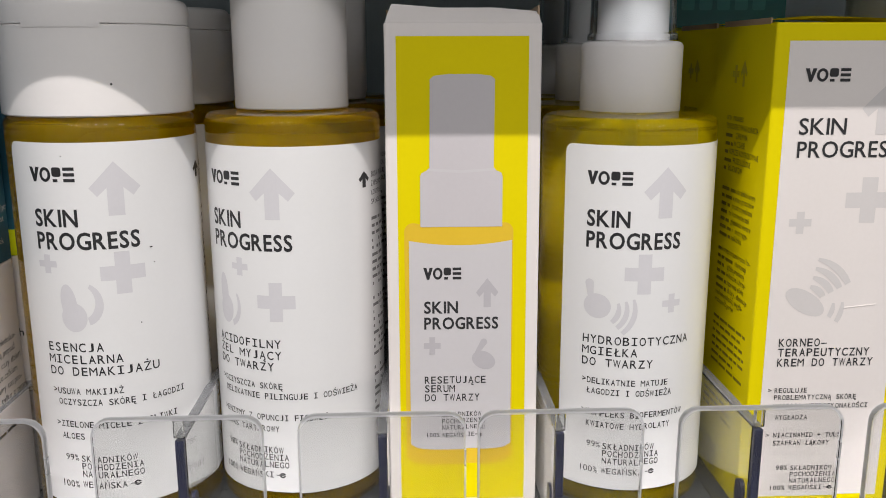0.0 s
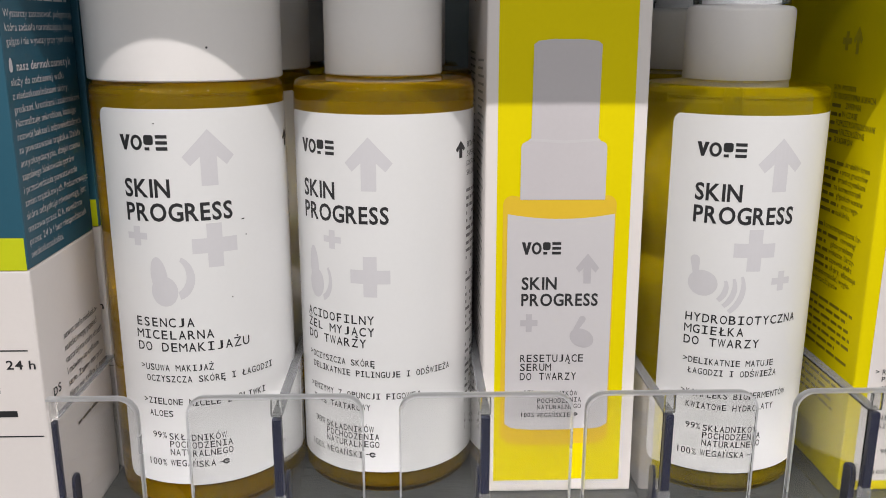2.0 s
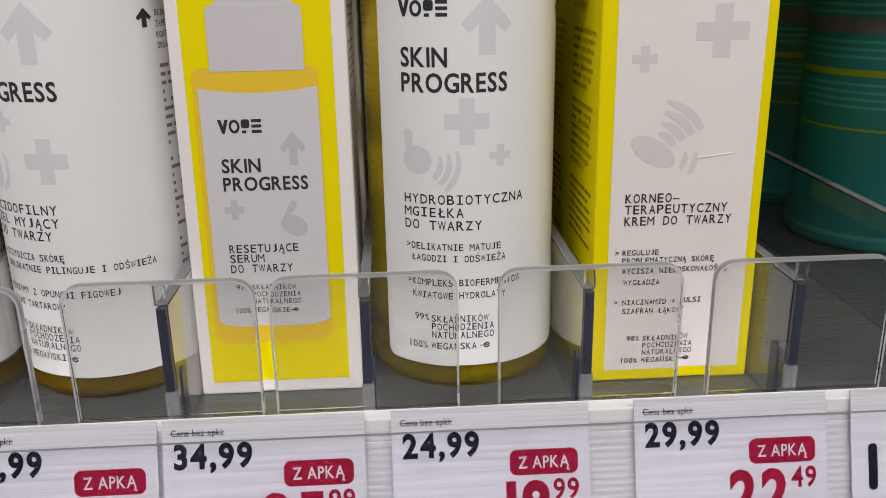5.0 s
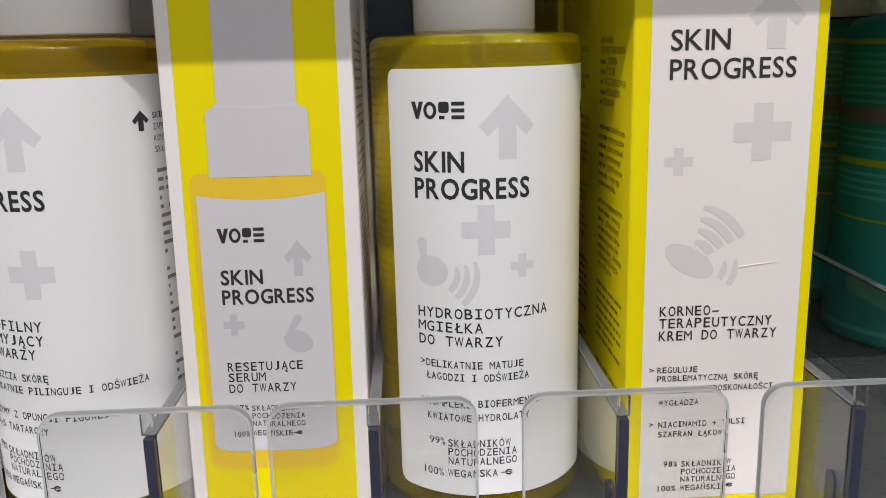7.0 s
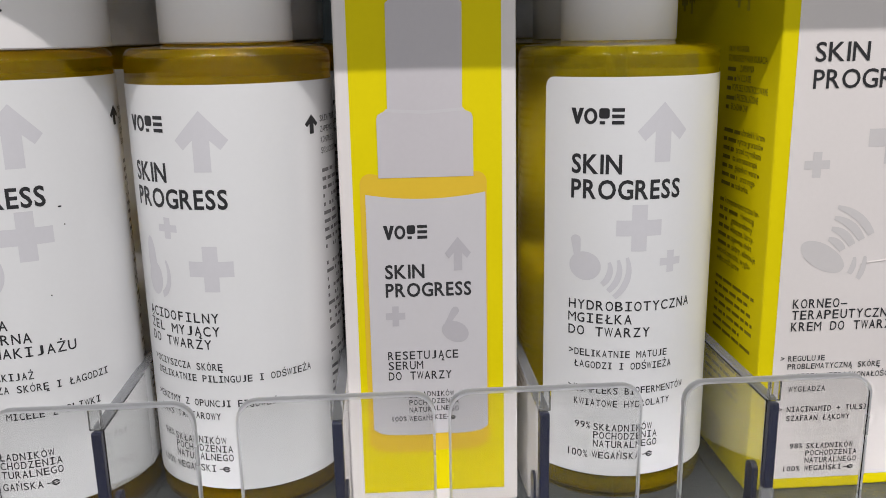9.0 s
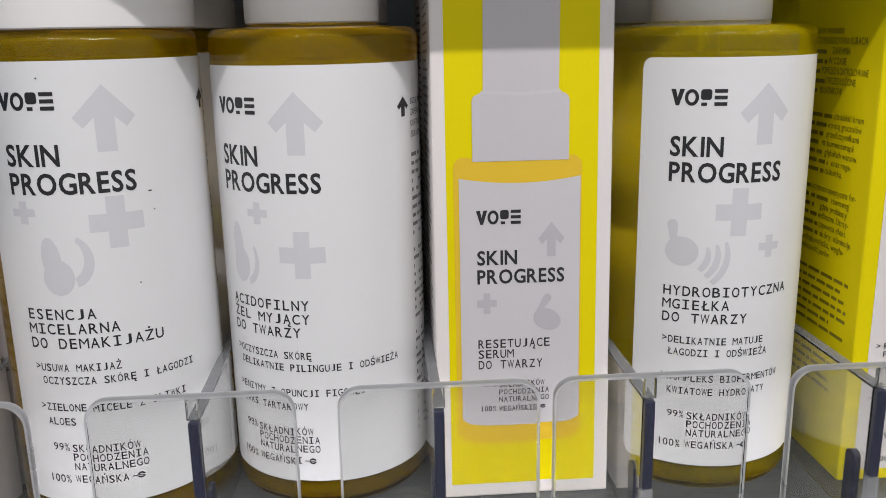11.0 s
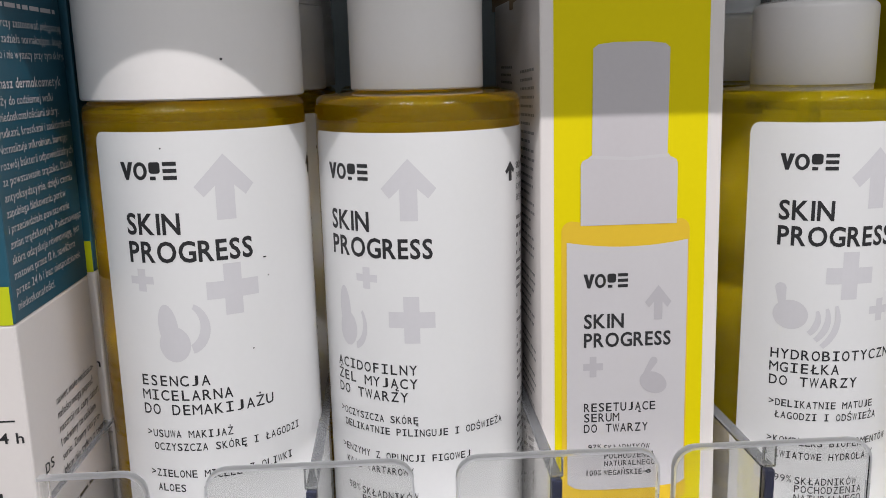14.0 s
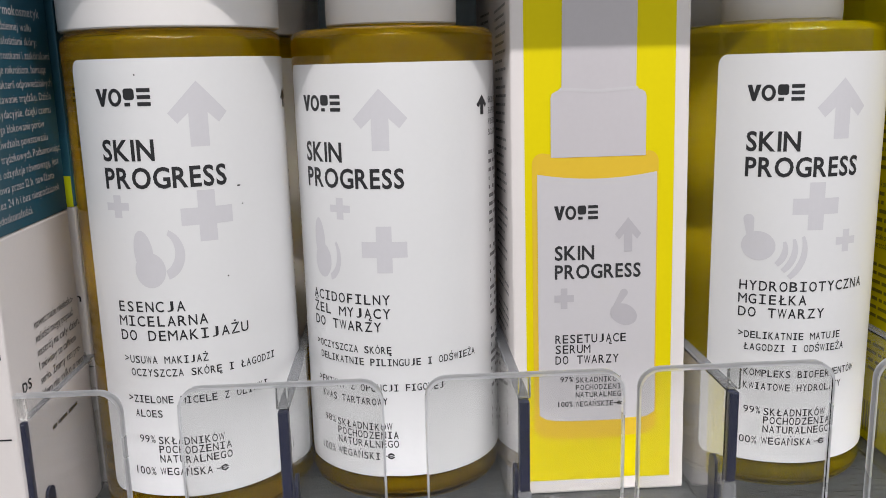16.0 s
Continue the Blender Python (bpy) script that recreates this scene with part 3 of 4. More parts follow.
def flip_cap(parent):
    """A disc-wide flip-top cap: skirt, lid with a parting line, hinge and thumb notch."""
    cap = part("cap", lathe([(0.0150, 0.1040), (R - 0.0003, 0.1040), (R, 0.1043), (R, 0.1240), (R - 0.0004, 0.1243), (0, 0.1243)], 96), M_CAP, parent, "white plastic flip-top cap", 40)
    lid = part("lid", lathe([(0.0, 0.1244), (R - 0.0006, 0.1244), (R - 0.0003, 0.1246)] + fillet(R - 0.0002, 0.1304, 0.0020, 6) + [(0.012, 0.1308), (0, 0.1308)], 96), M_CAP, cap, "", 40)
    bm = bmesh.new()
    rr = R + 0.00025
    cells = [(a, a + 2.5) for a in np.arange(5, 48, 2.5)]
    for a, b in cells:
        q = [(rr * math.sin(radians(x)), -rr * math.cos(radians(x)), z) for x, z in ((a, 0.1236), (b, 0.1236), (b, 0.1252), (a, 0.1252))]
        bm.faces.new([bm.verts.new(v) for v in q])
    bmesh.ops.remove_doubles(bm, verts=bm.verts[:], dist=1e-6)
    ret = bmesh.ops.extrude_face_region(bm, geom=bm.faces[:])
    for v in ret["geom"]:
        if isinstance(v, bmesh.types.BMVert):
            v.co.x *= 0.975
            v.co.y *= 0.975
    part("thumb_notch", bm, M_CAP, cap)
    return cap


def tall_cap(parent):
    prof = [(0.0120, 0.1044), (0.0140, 0.1044), (0.0143, 0.1047), (0.0143, 0.152)] + fillet(0.0143, 0.1545, 0.0016) + [(0, 0.1545)]
    return part("cap", lathe(prof, 72), M_CAP, parent, "tall white plastic cap", 40)


def spray_head(parent):
    collar = part("collar", lathe([(0.0118, 0.1034), (0.0125, 0.1034), (0.0127, 0.1037)] + fillet(0.0127, 0.1205, 0.0014) + [(0.0095, 0.1207), (0, 0.1207)], 72), M_CAP, parent, "white plastic collar", 40)
    prof = [(0.0092, 0.1208), (0.0092, 0.1225), (0.0089, 0.1230), (0.0088, 0.1330), (0.0087, 0.1336), (0.0086, 0.147)] + fillet(0.0086, 0.150, 0.0012) + [(0, 0.150)]
    part("spray_button", lathe(prof, 64), M_CAP, collar, "white spray head", 40)
    bm = lathe([(0.0113, 0.1208), (0.0113, 0.1222), (0.0108, 0.1226), (0.0106, 0.1300), (0.0104, 0.157), (0.0092, 0.1590), (0, 0.1592), (0, 0.1582), (0.0090, 0.1580), (0.0096, 0.1568), (0.0098, 0.1300), (0.0099, 0.1228), (0.0101, 0.1208), (0.0113, 0.1208)], 64)
    over = part("overcap", bm, M_OVERCAP, parent, "clear plastic overcap", 40)
    over.visible_shadow = False


def essence_bottle(m):
    b = thing("essence_bottle", m, "bottle of golden micellar essence with a white flip-top cap", "bottle", "front row bottles")
    bottle_body(b, M_LIQUID)
    flip_cap(b)
    bottle_label(b, 0.0095, 0.0984, ESS_TEXT, (("plus", 0, 13, 0.0657, 0.0701), ("plus", 39.0, 65.3, 0.0606, 0.0706), ("pear", 11.4, 41.2, 0.0517, 0.0652)), 1.012, 0.0016, 0.985, ((22, 0.0925), (69, 0.0707), (71, 0.067), (60, 0.053)))
    return b


def gel_bottle(m):
    b = thing("gel_bottle", m, "bottle of golden face-wash gel with a tall white cap", "bottle", "front row bottles")
    bottle_body(b, M_LIQUID, 0.1036)
    tall_cap(b)
    bottle_label(b, 0.0082, 0.0965, GEL_TEXT, (("plus", 19.2, 32.5, 0.0648, 0.0693), ("plus", 38.6, 64, 0.0538, 0.0636), ("slim", 4.2, 28, 0.0520, 0.0656)), 1.006, -0.0004, 0.97)
    return b


def mist_bottle(m):
    b = thing("mist_bottle", m, "bottle of olive-gold face mist with a clear-capped spray head", "bottle", "front row bottles")
    bottle_body(b, M_LIQUID2, 0.1026)
    spray_head(b)
    part("dip_tube", lathe([(0, 0.006), (0.0016, 0.006), (0.0016, 0.1045), (0, 0.1045)], 20), M_OVERCAP, b, "clear dip tube", 40)
    bottle_label(b, 0.0083, 0.0964, MIST_TEXT, (("plus", 26.8, 52.6, 0.0602, 0.0702), ("plus", 52.6, 66, 0.0552, 0.0600), ("fan", -0.4, 36.8, 0.0508, 0.0639)), 1.0, 0.0, 0.965)
    return b


ess = essence_bottle(pose(-0.0747, 0.2205, DECK, 0, 0, -28.2))
gel = gel_bottle(pose(-0.0286, 0.2272, DECK, 0, 0, -57.7))
mist = mist_bottle(pose(0.0580, 0.2248, DECK, 0, 0, -38.4))
for src, name, rows in ((ess, "essence", ((-0.0732, 0.2652, -48), (-0.0735, 0.3110, 20))), (gel, "gel", ((-0.0262, 0.2735, -80), (-0.0280, 0.3200, 10))), (mist, "mist", ((0.0600, 0.2752, -10), (0.0590, 0.3215, 60)))):
    for x, y, turn in rows:
        copy_thing(src, pose(x, y, DECK, 0, 0, turn))


# ---- cartons ----
def carton_body(parent, w, d, h, mat, name="body", label=""):
    return part(name, box_bm(0, w, 0, d, BASE, h, 0.0005, 2), mat, parent, label)


def front(off=0.0001):
    return lambda x, z: (x, -off, z)


def serum_carton(m):
    c = thing("serum_carton", m, "white and yellow serum carton with a slightly open lid", "carton", "cartons on the shelf")
    w, d, h = 0.0376, 0.0376, 0.1250
    carton_body(c, w, d, h, M_CARD, label="white card carton")
    cx = 0.0188
    # lid flap, lifted behind the front edge, with the raw card under it
    bm = bmesh.new()
    rows = [[bm.verts.new((x, y, z)) for x in (a, a + (b - a) * 0.33, a + (b - a) * 0.7, b)] for a, b, y, z in ((0.0003, w - 0.0003, 0.0003, h - 0.0002), (0.0008, w - 0.0006, 0.0016, h + 0.0017), (0.0019, w - 0.0010, 0.0034, h + 0.0036), (0.0022, w - 0.0014, 0.034, h + 0.0047))]
    rows[2][0].co.z += 0.0009
    rows[2][3].co.z -= 0.0008
    for a, b in zip(rows, rows[1:]):
        for k in range(3):
            bm.faces.new((a[k], a[k + 1], b[k + 1], b[k]))
    bm.normal_update()
    bmesh.ops.solidify(bm, geom=bm.faces[:], thickness=0.0004)
    part("lid_flap", bm, M_CARD, c, "lifted lid flap", 30)
    for x in (0.0004, w - 0.0009):
        bm = box_bm(x, x + 0.0005, 0.002, 0.034, h - 0.001, h + 0.0040, 0.0001)
        bmesh.ops.transform(bm, matrix=Matrix.Shear("XY", 4, (0.0, 0.1)) if x < 0.01 else Matrix(), verts=bm.verts[:])
        part("dust_flap", bm, M_CARD_IN, c, "raw brown dust flap")
    f1, f2, f3, f4, f5 = (front(0.00006 * k) for k in range(1, 6))
    panel = printed("yellow_panel", flat_polys([[(cx - 0.0160, 0.0047), (cx + 0.0157, 0.0047), (cx + 0.0157, 0.1218), (cx - 0.0160, 0.1218)]]), f1, M_YELLOW, c, "bright yellow printed panel")
    sag = [(-1 + 2 * i / 16) for i in range(17)]
    bx, bh = cx - 0.00105, 0.01345
    body = [(bx + bh * t, 0.0165 - 0.0022 * math.sqrt(max(0.0, 1 - t ** 4))) for t in sag] + [(bx + bh - 0.0022 * (1 - math.cos(radians(a))), 0.0750 + 0.0022 * math.sin(radians(a))) for a in range(0, 91, 15)]
    body += [(bx - (bh - 0.0022) * t, 0.0772 - 0.0010 * (1 - t * t)) for t in sag[1:-1]] + [(bx - bh + 0.0022 * (1 - math.cos(radians(a))), 0.0750 + 0.0022 * math.sin(radians(a))) for a in range(90, -1, -15)]
    printed("printed_bottle", flat_polys([body]), f2, M_ORANGE, panel, "amber printed bottle outline")
    lx, lh = cx - 0.00065, 0.01275
    lab = [(lx + lh * t, 0.0200 - 0.0016 * math.sqrt(max(0.0, 1 - t ** 4))) for t in sag] + [(lx - lh * t, 0.0728 - 0.0012 * (1 - t * t)) for t in sag]
    printed("printed_label", flat_polys([lab]), f3, M_GREYL, panel, "pale grey printed label")
    printed("printed_collar", flat_polys([[(cx - 0.0105, 0.0762), (cx + 0.0096, 0.0762), (cx + 0.0096, 0.0886), (cx + 0.0093, 0.0894), (cx + 0.0086, 0.0898), (cx + 0.0080, 0.0900), (cx - 0.0004, 0.0894), (cx - 0.0090, 0.0900), (cx - 0.0095, 0.0898), (cx - 0.0102, 0.0894), (cx - 0.0105, 0.0886)]]), front(0.00021), M_GREYP, panel)
    printed("printed_cap", flat_polys([[(cx - 0.0082, 0.0902), (cx - 0.0004, 0.0888), (cx + 0.0074, 0.0902), (cx + 0.0076, 0.1118), (cx + 0.0066, 0.1126), (cx + 0.0032, 0.1130), (cx - 0.0036, 0.1130), (cx - 0.0070, 0.1126), (cx - 0.0080, 0.1118)]]), f3, M_GREYP, panel)
    printed("collar_shade", flat_polys([[(cx - 0.0090, 0.0900), (cx - 0.0004, 0.0894), (cx + 0.0080, 0.0900), (cx + 0.0076, 0.0906), (cx - 0.0004, 0.0901), (cx - 0.0084, 0.0906)]]), f4, M_GREYL, panel)
    x0 = cx - 0.0099
    printed("maker_mark", flat_polys(logo_polys(x0, x0 + 0.0094, 0.0630, 0.0660)), f4, M_INK, c, "black block mark")
    for word, wd, z in (("SKIN", 0.0086, 0.0544), ("PROGRESS", 0.0187, 0.0503)):
        printed("printed_word", moved(lettering(word, 0.0031, wd, 0, "heavy"), x0, z), f4, M_INK, c)
    for word, x, z, h_, adv in (("RESETUJĄCE", 0, 0.0360, 0.0019, 0.00158), ("SERUM", 0, 0.0337, 0.0019, 0.00158), ("DO TWARZY", 0, 0.0313, 0.0019, 0.00158), ("SKŁADNIKÓW", 0.0044, 0.0272, 0.0012, 0.00102), ("POCHODZENIA", 0.0044, 0.0255, 0.0012, 0.00102), ("NATURALNEGO", 0.0044, 0.0238, 0.0012, 0.00102), ("WEGAŃSKIE", 0.0044, 0.0217, 0.0012, 0.00094), ("97%", 0.0010, 0.0274, 0.0012, 0.0010), ("100%", 0.0003, 0.0218, 0.0012, 0.0009)):
        printed("printed_text", moved(lettering(word, h_, 0, adv), x0 + x, z), f4, M_INK, c)
    printed("leaf_mark", flat_polys(leaf_polys(x0 + 0.0134, x0 + 0.0150, 0.0218, 0.0227)), f4, M_INK, c)
    printed("pale_arrow", flat_polys([arrow_shape(cx + 0.0032, cx + 0.0088, 0.0558, 0.0632)]), f4, M_MARK, c)
    printed("pale_plus", flat_polys([plus_shape(x0, x0 + 0.0042, 0.0437, 0.0482)]), f4, M_MARK, c)
    for i, poly in enumerate(ornament("bean", cx + 0.0004, cx + 0.0089, 0.0394, 0.0482)):
        printed("pale_shape", flat_polys([poly]), front(0.00024 + 0.000004 * i), M_MARK, c)
    left = lambda u, z: (-0.0001, d - u, z)
    right = lambda u, z: (w + 0.0001, u, z)
    printed("small_print", bars(46, 0.012, 0.031, 0.108, 0.0019, 0.0006, 3), left, M_DIM, c)
    printed("small_print", bars(46, 0.004, 0.030, 0.104, 0.0019, 0.0006, 4), right, M_DIM, c)
    return c


LEAN_BACK = math.degrees(math.atan2(0.0046, 0.125))
serum_carton(pose(-0.0046, 0.2067, DECK, -LEAN_BACK, 0, 0))
sc2 = copy_thing(bpy.data.objects["serum_carton"], pose(-0.0036, 0.2496, DECK, 0, 0, 1.0))


def cream_carton(m):
    c = thing("cream_carton", m, "yellow face-cream carton with a white front panel", "carton", "cartons on the shelf")
    w, d, h = 0.0380, 0.0386, 0.1246
    carton_body(c, w, d, h, M_YELLOW, label="bright yellow card carton")
    bm = bmesh.new()
    n = 14
    rows = []
    for i in range(n + 1):
        u = i / n
        rows.append([bm.verts.new((0.0006 + u * (w - 0.0012), y, h + 0.0006 + 0.0016 * math.sin(math.pi * u) * s)) for y, s in ((0.0005, 0.25), (d * 0.5, 1.0), (d - 0.0005, 0.8))])
    for a, b in zip(rows, rows[1:]):
        for k in range(2):
            bm.faces.new((a[k], b[k], b[k + 1], a[k + 1]))
    bmesh.ops.solidify(bm, geom=bm.faces[:], thickness=0.0004)
    part("lid_flap", bm, M_YELLOW, c, "bowed yellow lid flap", 50)
    part("dust_flap", box_bm(0.0001, 0.0005, 0.004, d - 0.004, h - 0.001, h + 0.0012), M_CARD_IN, c, "raw card edge")
    f1, f2, f3 = (front(0.00006 * k) for k in range(1, 4))
    panel = printed("white_panel", flat_polys([[(0.0034, 0.0044), (0.0356, 0.0044), (0.0356, 0.1204), (0.0034, 0.1204)]]), f1, M_CARD, c, "white printed panel")
    printed("maker_mark", flat_polys(logo_polys(0.0076, 0.0185, 0.1110, 0.1141)), f3, M_INK, panel, "black block mark")
    for word, wd, z in (("SKIN", 0.0117, 0.0986), ("PROGRESS", 0.0249, 0.0931)):
        printed("printed_word", moved(lettering(word, 0.0039, wd, 0, "regular"), 0.0070, z), f3, M_INK, panel)
    for word, x, z, h_, adv in (("KORNEO–", 0.0066, 0.0454, 0.0021, 0.00181), ("TERAPEUTYCZNY", 0.0066, 0.0428, 0.0021, 0.00183), ("KREM DO TWARZY", 0.0066, 0.0401, 0.0021, 0.00178), (">", 0.0049, 0.0331, 0.0012, 0.0011), ("REGULUJE", 0.0066, 0.0330, 0.0013, 0.00108), ("PROBLEMATYCZNĄ SKÓRĘ", 0.0066, 0.0311, 0.0013, 0.00108), ("WYCISZA NIEDOSKONAŁOŚCI", 0.0066, 0.0287, 0.0013, 0.00108), ("WYGŁADZA", 0.0070, 0.0259, 0.0013, 0.00108), (">", 0.0050, 0.0211, 0.0012, 0.0011), ("NIACINAMID + TULSI", 0.0070, 0.0210, 0.0013, 0.00105), ("SZAFRAN ŁĄKOWY", 0.0070, 0.0188, 0.0013, 0.00107)):
        printed("printed_text", moved(lettering(word, h_, 0, adv), x, z), f3, M_INK, panel)
    for word, x, z, adv in (("98%", 0.0084, 0.0119, 0.00107), ("SKŁADNIKÓW", 0.0122, 0.0118, 0.00112), ("POCHODZENIA", 0.0122, 0.0100, 0.00112), ("NATURALNEGO", 0.0122, 0.0082, 0.00112), ("100%", 0.0070, 0.0062, 0.0011), ("WEGAŃSKI", 0.0122, 0.0062, 0.00113)):
        printed("printed_text", moved(lettering(word, 0.0013, 0, adv), x, z), f3, M_INK, panel)
    printed("leaf_mark", flat_polys(leaf_polys(0.0222, 0.0242, 0.0063, 0.0073)), f3, M_INK, panel)
    printed("pale_arrow", flat_polys([arrow_shape(0.0221, 0.0332, 0.0985, 0.1103)]), f2, M_PALE, panel)
    printed("pale_plus", flat_polys([plus_shape(0.0203, 0.0317, 0.0770, 0.0882)]), f2, M_PALE, panel)
    printed("pale_plus", flat_polys([plus_shape(0.00675, 0.0123, 0.0744, 0.0799)]), f2, M_PALE, panel)
    for i, poly in enumerate(ornament("wing", 0.0072, 0.0237, 0.0515, 0.0685)):
        printed("pale_shape", flat_polys([poly]), front(0.00012 + 0.000004 * i), M_PALE, panel)
    part("crease", box_bm(0, 0.0080, -0.00022, 0, 0, 0.0003, 0.0001), M_CARD, panel, "pressed crease in the card").matrix_local = pose(0.0226, 0, 0.0552, 0, -6, 0)
    side = lambda u, z: (-0.0001, d - u, z)
    printed("side_plus", flat_polys([plus_shape(0.013, 0.0175, 0.1100, 0.1146), arrow_shape(0.0185, 0.0230, 0.1092, 0.1160)]), side, M_OLIVE_L, c)
    printed("printed_text", moved(lettering("SKIN PROGRESS", 0.0012, 0, 0.0009, "bold"), 0.011, 0.1003), side, M_OLIVE, c)
    rows = ((0.0980, 0.0, "TO PROGRESYWNA KURACJA"), (0.0958, 0.0072, "ZAPEWNIA"), (0.0936, 0.0058, "W CZASIE"), (0.0914, 0.0032, "POPRZEZ KONTROLOWANE"), (0.0892, 0.0054, "I PRZEDŁUŻONE"), (0.0870, 0.0030, "SKŁADNIKÓW"), (0.0848, 0.0046, ""),
            (0.0816, 0.0102, "ultralekki krem"), (0.0795, 0.0094, "pracę gruczołów"), (0.0774, 0.0078, "przed czynnikami"), (0.0753, 0.0060, "na korneoterapii"), (0.0732, 0.0076, "głębokich warstw"), (0.0711, 0.0110, "oraz rege-"), (0.0690, 0.0084, "naskórka."),
            (0.0648, 0.0030, "korneoterapeutyczna for-"), (0.0627, 0.0126, "równowagi"), (0.0606, 0.0076, "gdzie problemy"), (0.0585, 0.0070, "widoczne. Utrzy-"), (0.0564, 0.0078, "zapewnia efekt"), (0.0543, 0.0086, "skóry, eliminuje"), (0.0522, 0.0, "niedoskonałości, wygła-"), (0.0501, 0.0, "widoczność porów"))
    for k, (z, skip, words) in enumerate(rows):
        if skip:
            printed("small_print", bars(1, 0.011, 0.0105 + skip, z, 0.0021, 0.0009, 100 + k), side, M_OLIVE, c)
        if words:
            wide = min(0.0228 - skip, (0.00098 if k < 7 else 0.00086) * len(words))
            printed("printed_text", moved(lettering(words, 0.0015, wide, 0, "regular"), 0.011 + skip, z), side, M_OLIVE, c)
    for k, (n_, z) in enumerate(((7, 0.0455), (4, 0.0265))):
        printed("small_print", bars(n_, 0.011, 0.034, z, 0.0021, 0.0008, 20 + k), side, M_OLIVE, c)
    rnd = random.Random(5)
    vs, fs, u = [], [], 0.012
    while u < 0.022:
        t = rnd.uniform(0.0002, 0.0007)
        n0 = len(vs)
        vs += [(u, 0.004), (u + t, 0.004), (u + t, 0.012), (u, 0.012)]
        fs.append((n0, n0 + 1, n0 + 2, n0 + 3))
        u += t + rnd.uniform(0.0003, 0.0007)
    printed("barcode", (vs, fs), side, M_OLIVE, c)
    return c


cc = cream_carton(pose(0.0868, 0.2050, DECK, 0, 0, 0))
for i, (dx, tw) in enumerate(((0.0012, 0.8), (-0.0008, -0.6), (0.0008, 0.5))):
    copy_thing(cc, pose(0.0868 + dx, 0.2050 + 0.0398 * (i + 1), DECK, 0, 0, tw))


def teal_carton(m):
    c = thing("teal_carton", m, "teal and white skincare carton with a lime stripe", "carton", "teal cartons")
    w, d, h, zc = 0.046, 0.0368, 0.152, 0.0672
    carton_body(c, w, d, zc, M_CARD, "white_half", "white lower half")
    bm = box_bm(0, w, 0, d, zc + 0.00005, h, 0.0003)
    part("teal_half", bm, M_TEAL, c, "dark teal upper half")
    printed("lime_band", flat_polys([[(0.0, zc), (w - 0.0003, zc), (w - 0.0003, zc + 0.0068), (0.0, zc + 0.0068)]]), front(0.0001), M_LIME, c, "lime green band")
    side = lambda u, z: (w + 0.0001, u, z)
    lines = ("Wystarczy zastosować pielęgnację,", "która zadziała normalizująco, ściąg-", "gająco i nie wysuszy przy tym skóry.", "", "służy do codziennej walki", "z niedoskonałościami skóry:", "grudkami, krostkami i zaskórnikami.", "Normalizuje mikrobiom, hamując", "rozwój bakterii odpowiedzialnych", "za powstawanie trądziku. Działa", "antyoksydacyjnie, dzięki czemu", "zapobiega blokowaniu porów", "i przeciwdziała powstawaniu", "zmian trądzikowych. Podsumowując:", "skóra odzyskuje równowagę, jest", "matowa przez 12 h, nawilżona", "przez 24 h i bez niespodzianek", "niedoskonałości.")
    for i, s in enumerate(lines):
        if s:
            z = 0.1174 - 0.00268 * i - (0.0 if i < 3 else 0.0025)
            printed("printed_text", moved(lettering(s, 0.0015, min(0.0345, 0.00105 * len(s)), 0, "light"), 0.0018, z), side, M_GREYP, c)
    printed("printed_text", moved(lettering("nasz dermokosmetyk", 0.0018, 0.028, 0, "bold"), 0.0050, 0.1070), side, M_GREYP, c)
    printed("drop_mark", flat_polys([lobed_shape(0.0018, 0.0034, 0.1068, 0.1096, ((90, 0.8, 6),))]), side, M_GREYP, c)
    printed("small_print", bars(8, 0.0020, 0.034, 0.1395, 0.00268, 0.0008, 9), side, M_GREYP, c)
    for i, s in enumerate(("nawet małe niedosko-", "nałości mogą popsuć", "nastrój na cały dzień.", "I mówimy to całkiem", "serio. Znamy ten pro-", "blem nie tylko z teorii,")):
        printed("printed_text", moved(lettering(s, 0.0016, 0.00104 * len(s), 0, "light"), 0.0128, 0.0475 - 0.00285 * i), side, M_INK, c)
    printed("printed_word", moved(lettering("ps", 0.0030, 0.0042, 0, "light"), 0.0044, 0.0372), side, M_INK, c)
    printed("small_print", bars(2, 0.0145, 0.0300, 0.0285, 0.0026, 0.0008, 10), side, M_INK, c)
    f = front(0.0001)
    printed("printed_text", moved(lettering("24 h", 0.0020, 0.0062, 0, "bold"), w - 0.0072, 0.0456), f, M_INK, c)
    printed("printed_rule", flat_polys([[(0.006, 0.0496), (w - 0.0022, 0.0496), (w - 0.0022, 0.0499), (0.006, 0.0499)]]), f, M_INK, c)
    printed("printed_rule", flat_polys([[(0.006, 0.0300), (w - 0.0010, 0.0300), (w - 0.0010, 0.0303), (0.006, 0.0303)]]), f, M_INK, c)
    printed("small_print", bars(4, 0.010, w - 0.006, 0.0428, 0.0027, 0.0014, 12), f, M_INK, c)
    return c


tc_ = teal_carton(pose(-0.1460, 0.1827, DECK, 0, 0, 0))
copy_thing(tc_, pose(-0.1455, 0.2235, DECK, 0, 0, -1.0))
copy_thing(tc_, pose(-0.1450, 0.2640, DECK, 0, 0, 0.5))


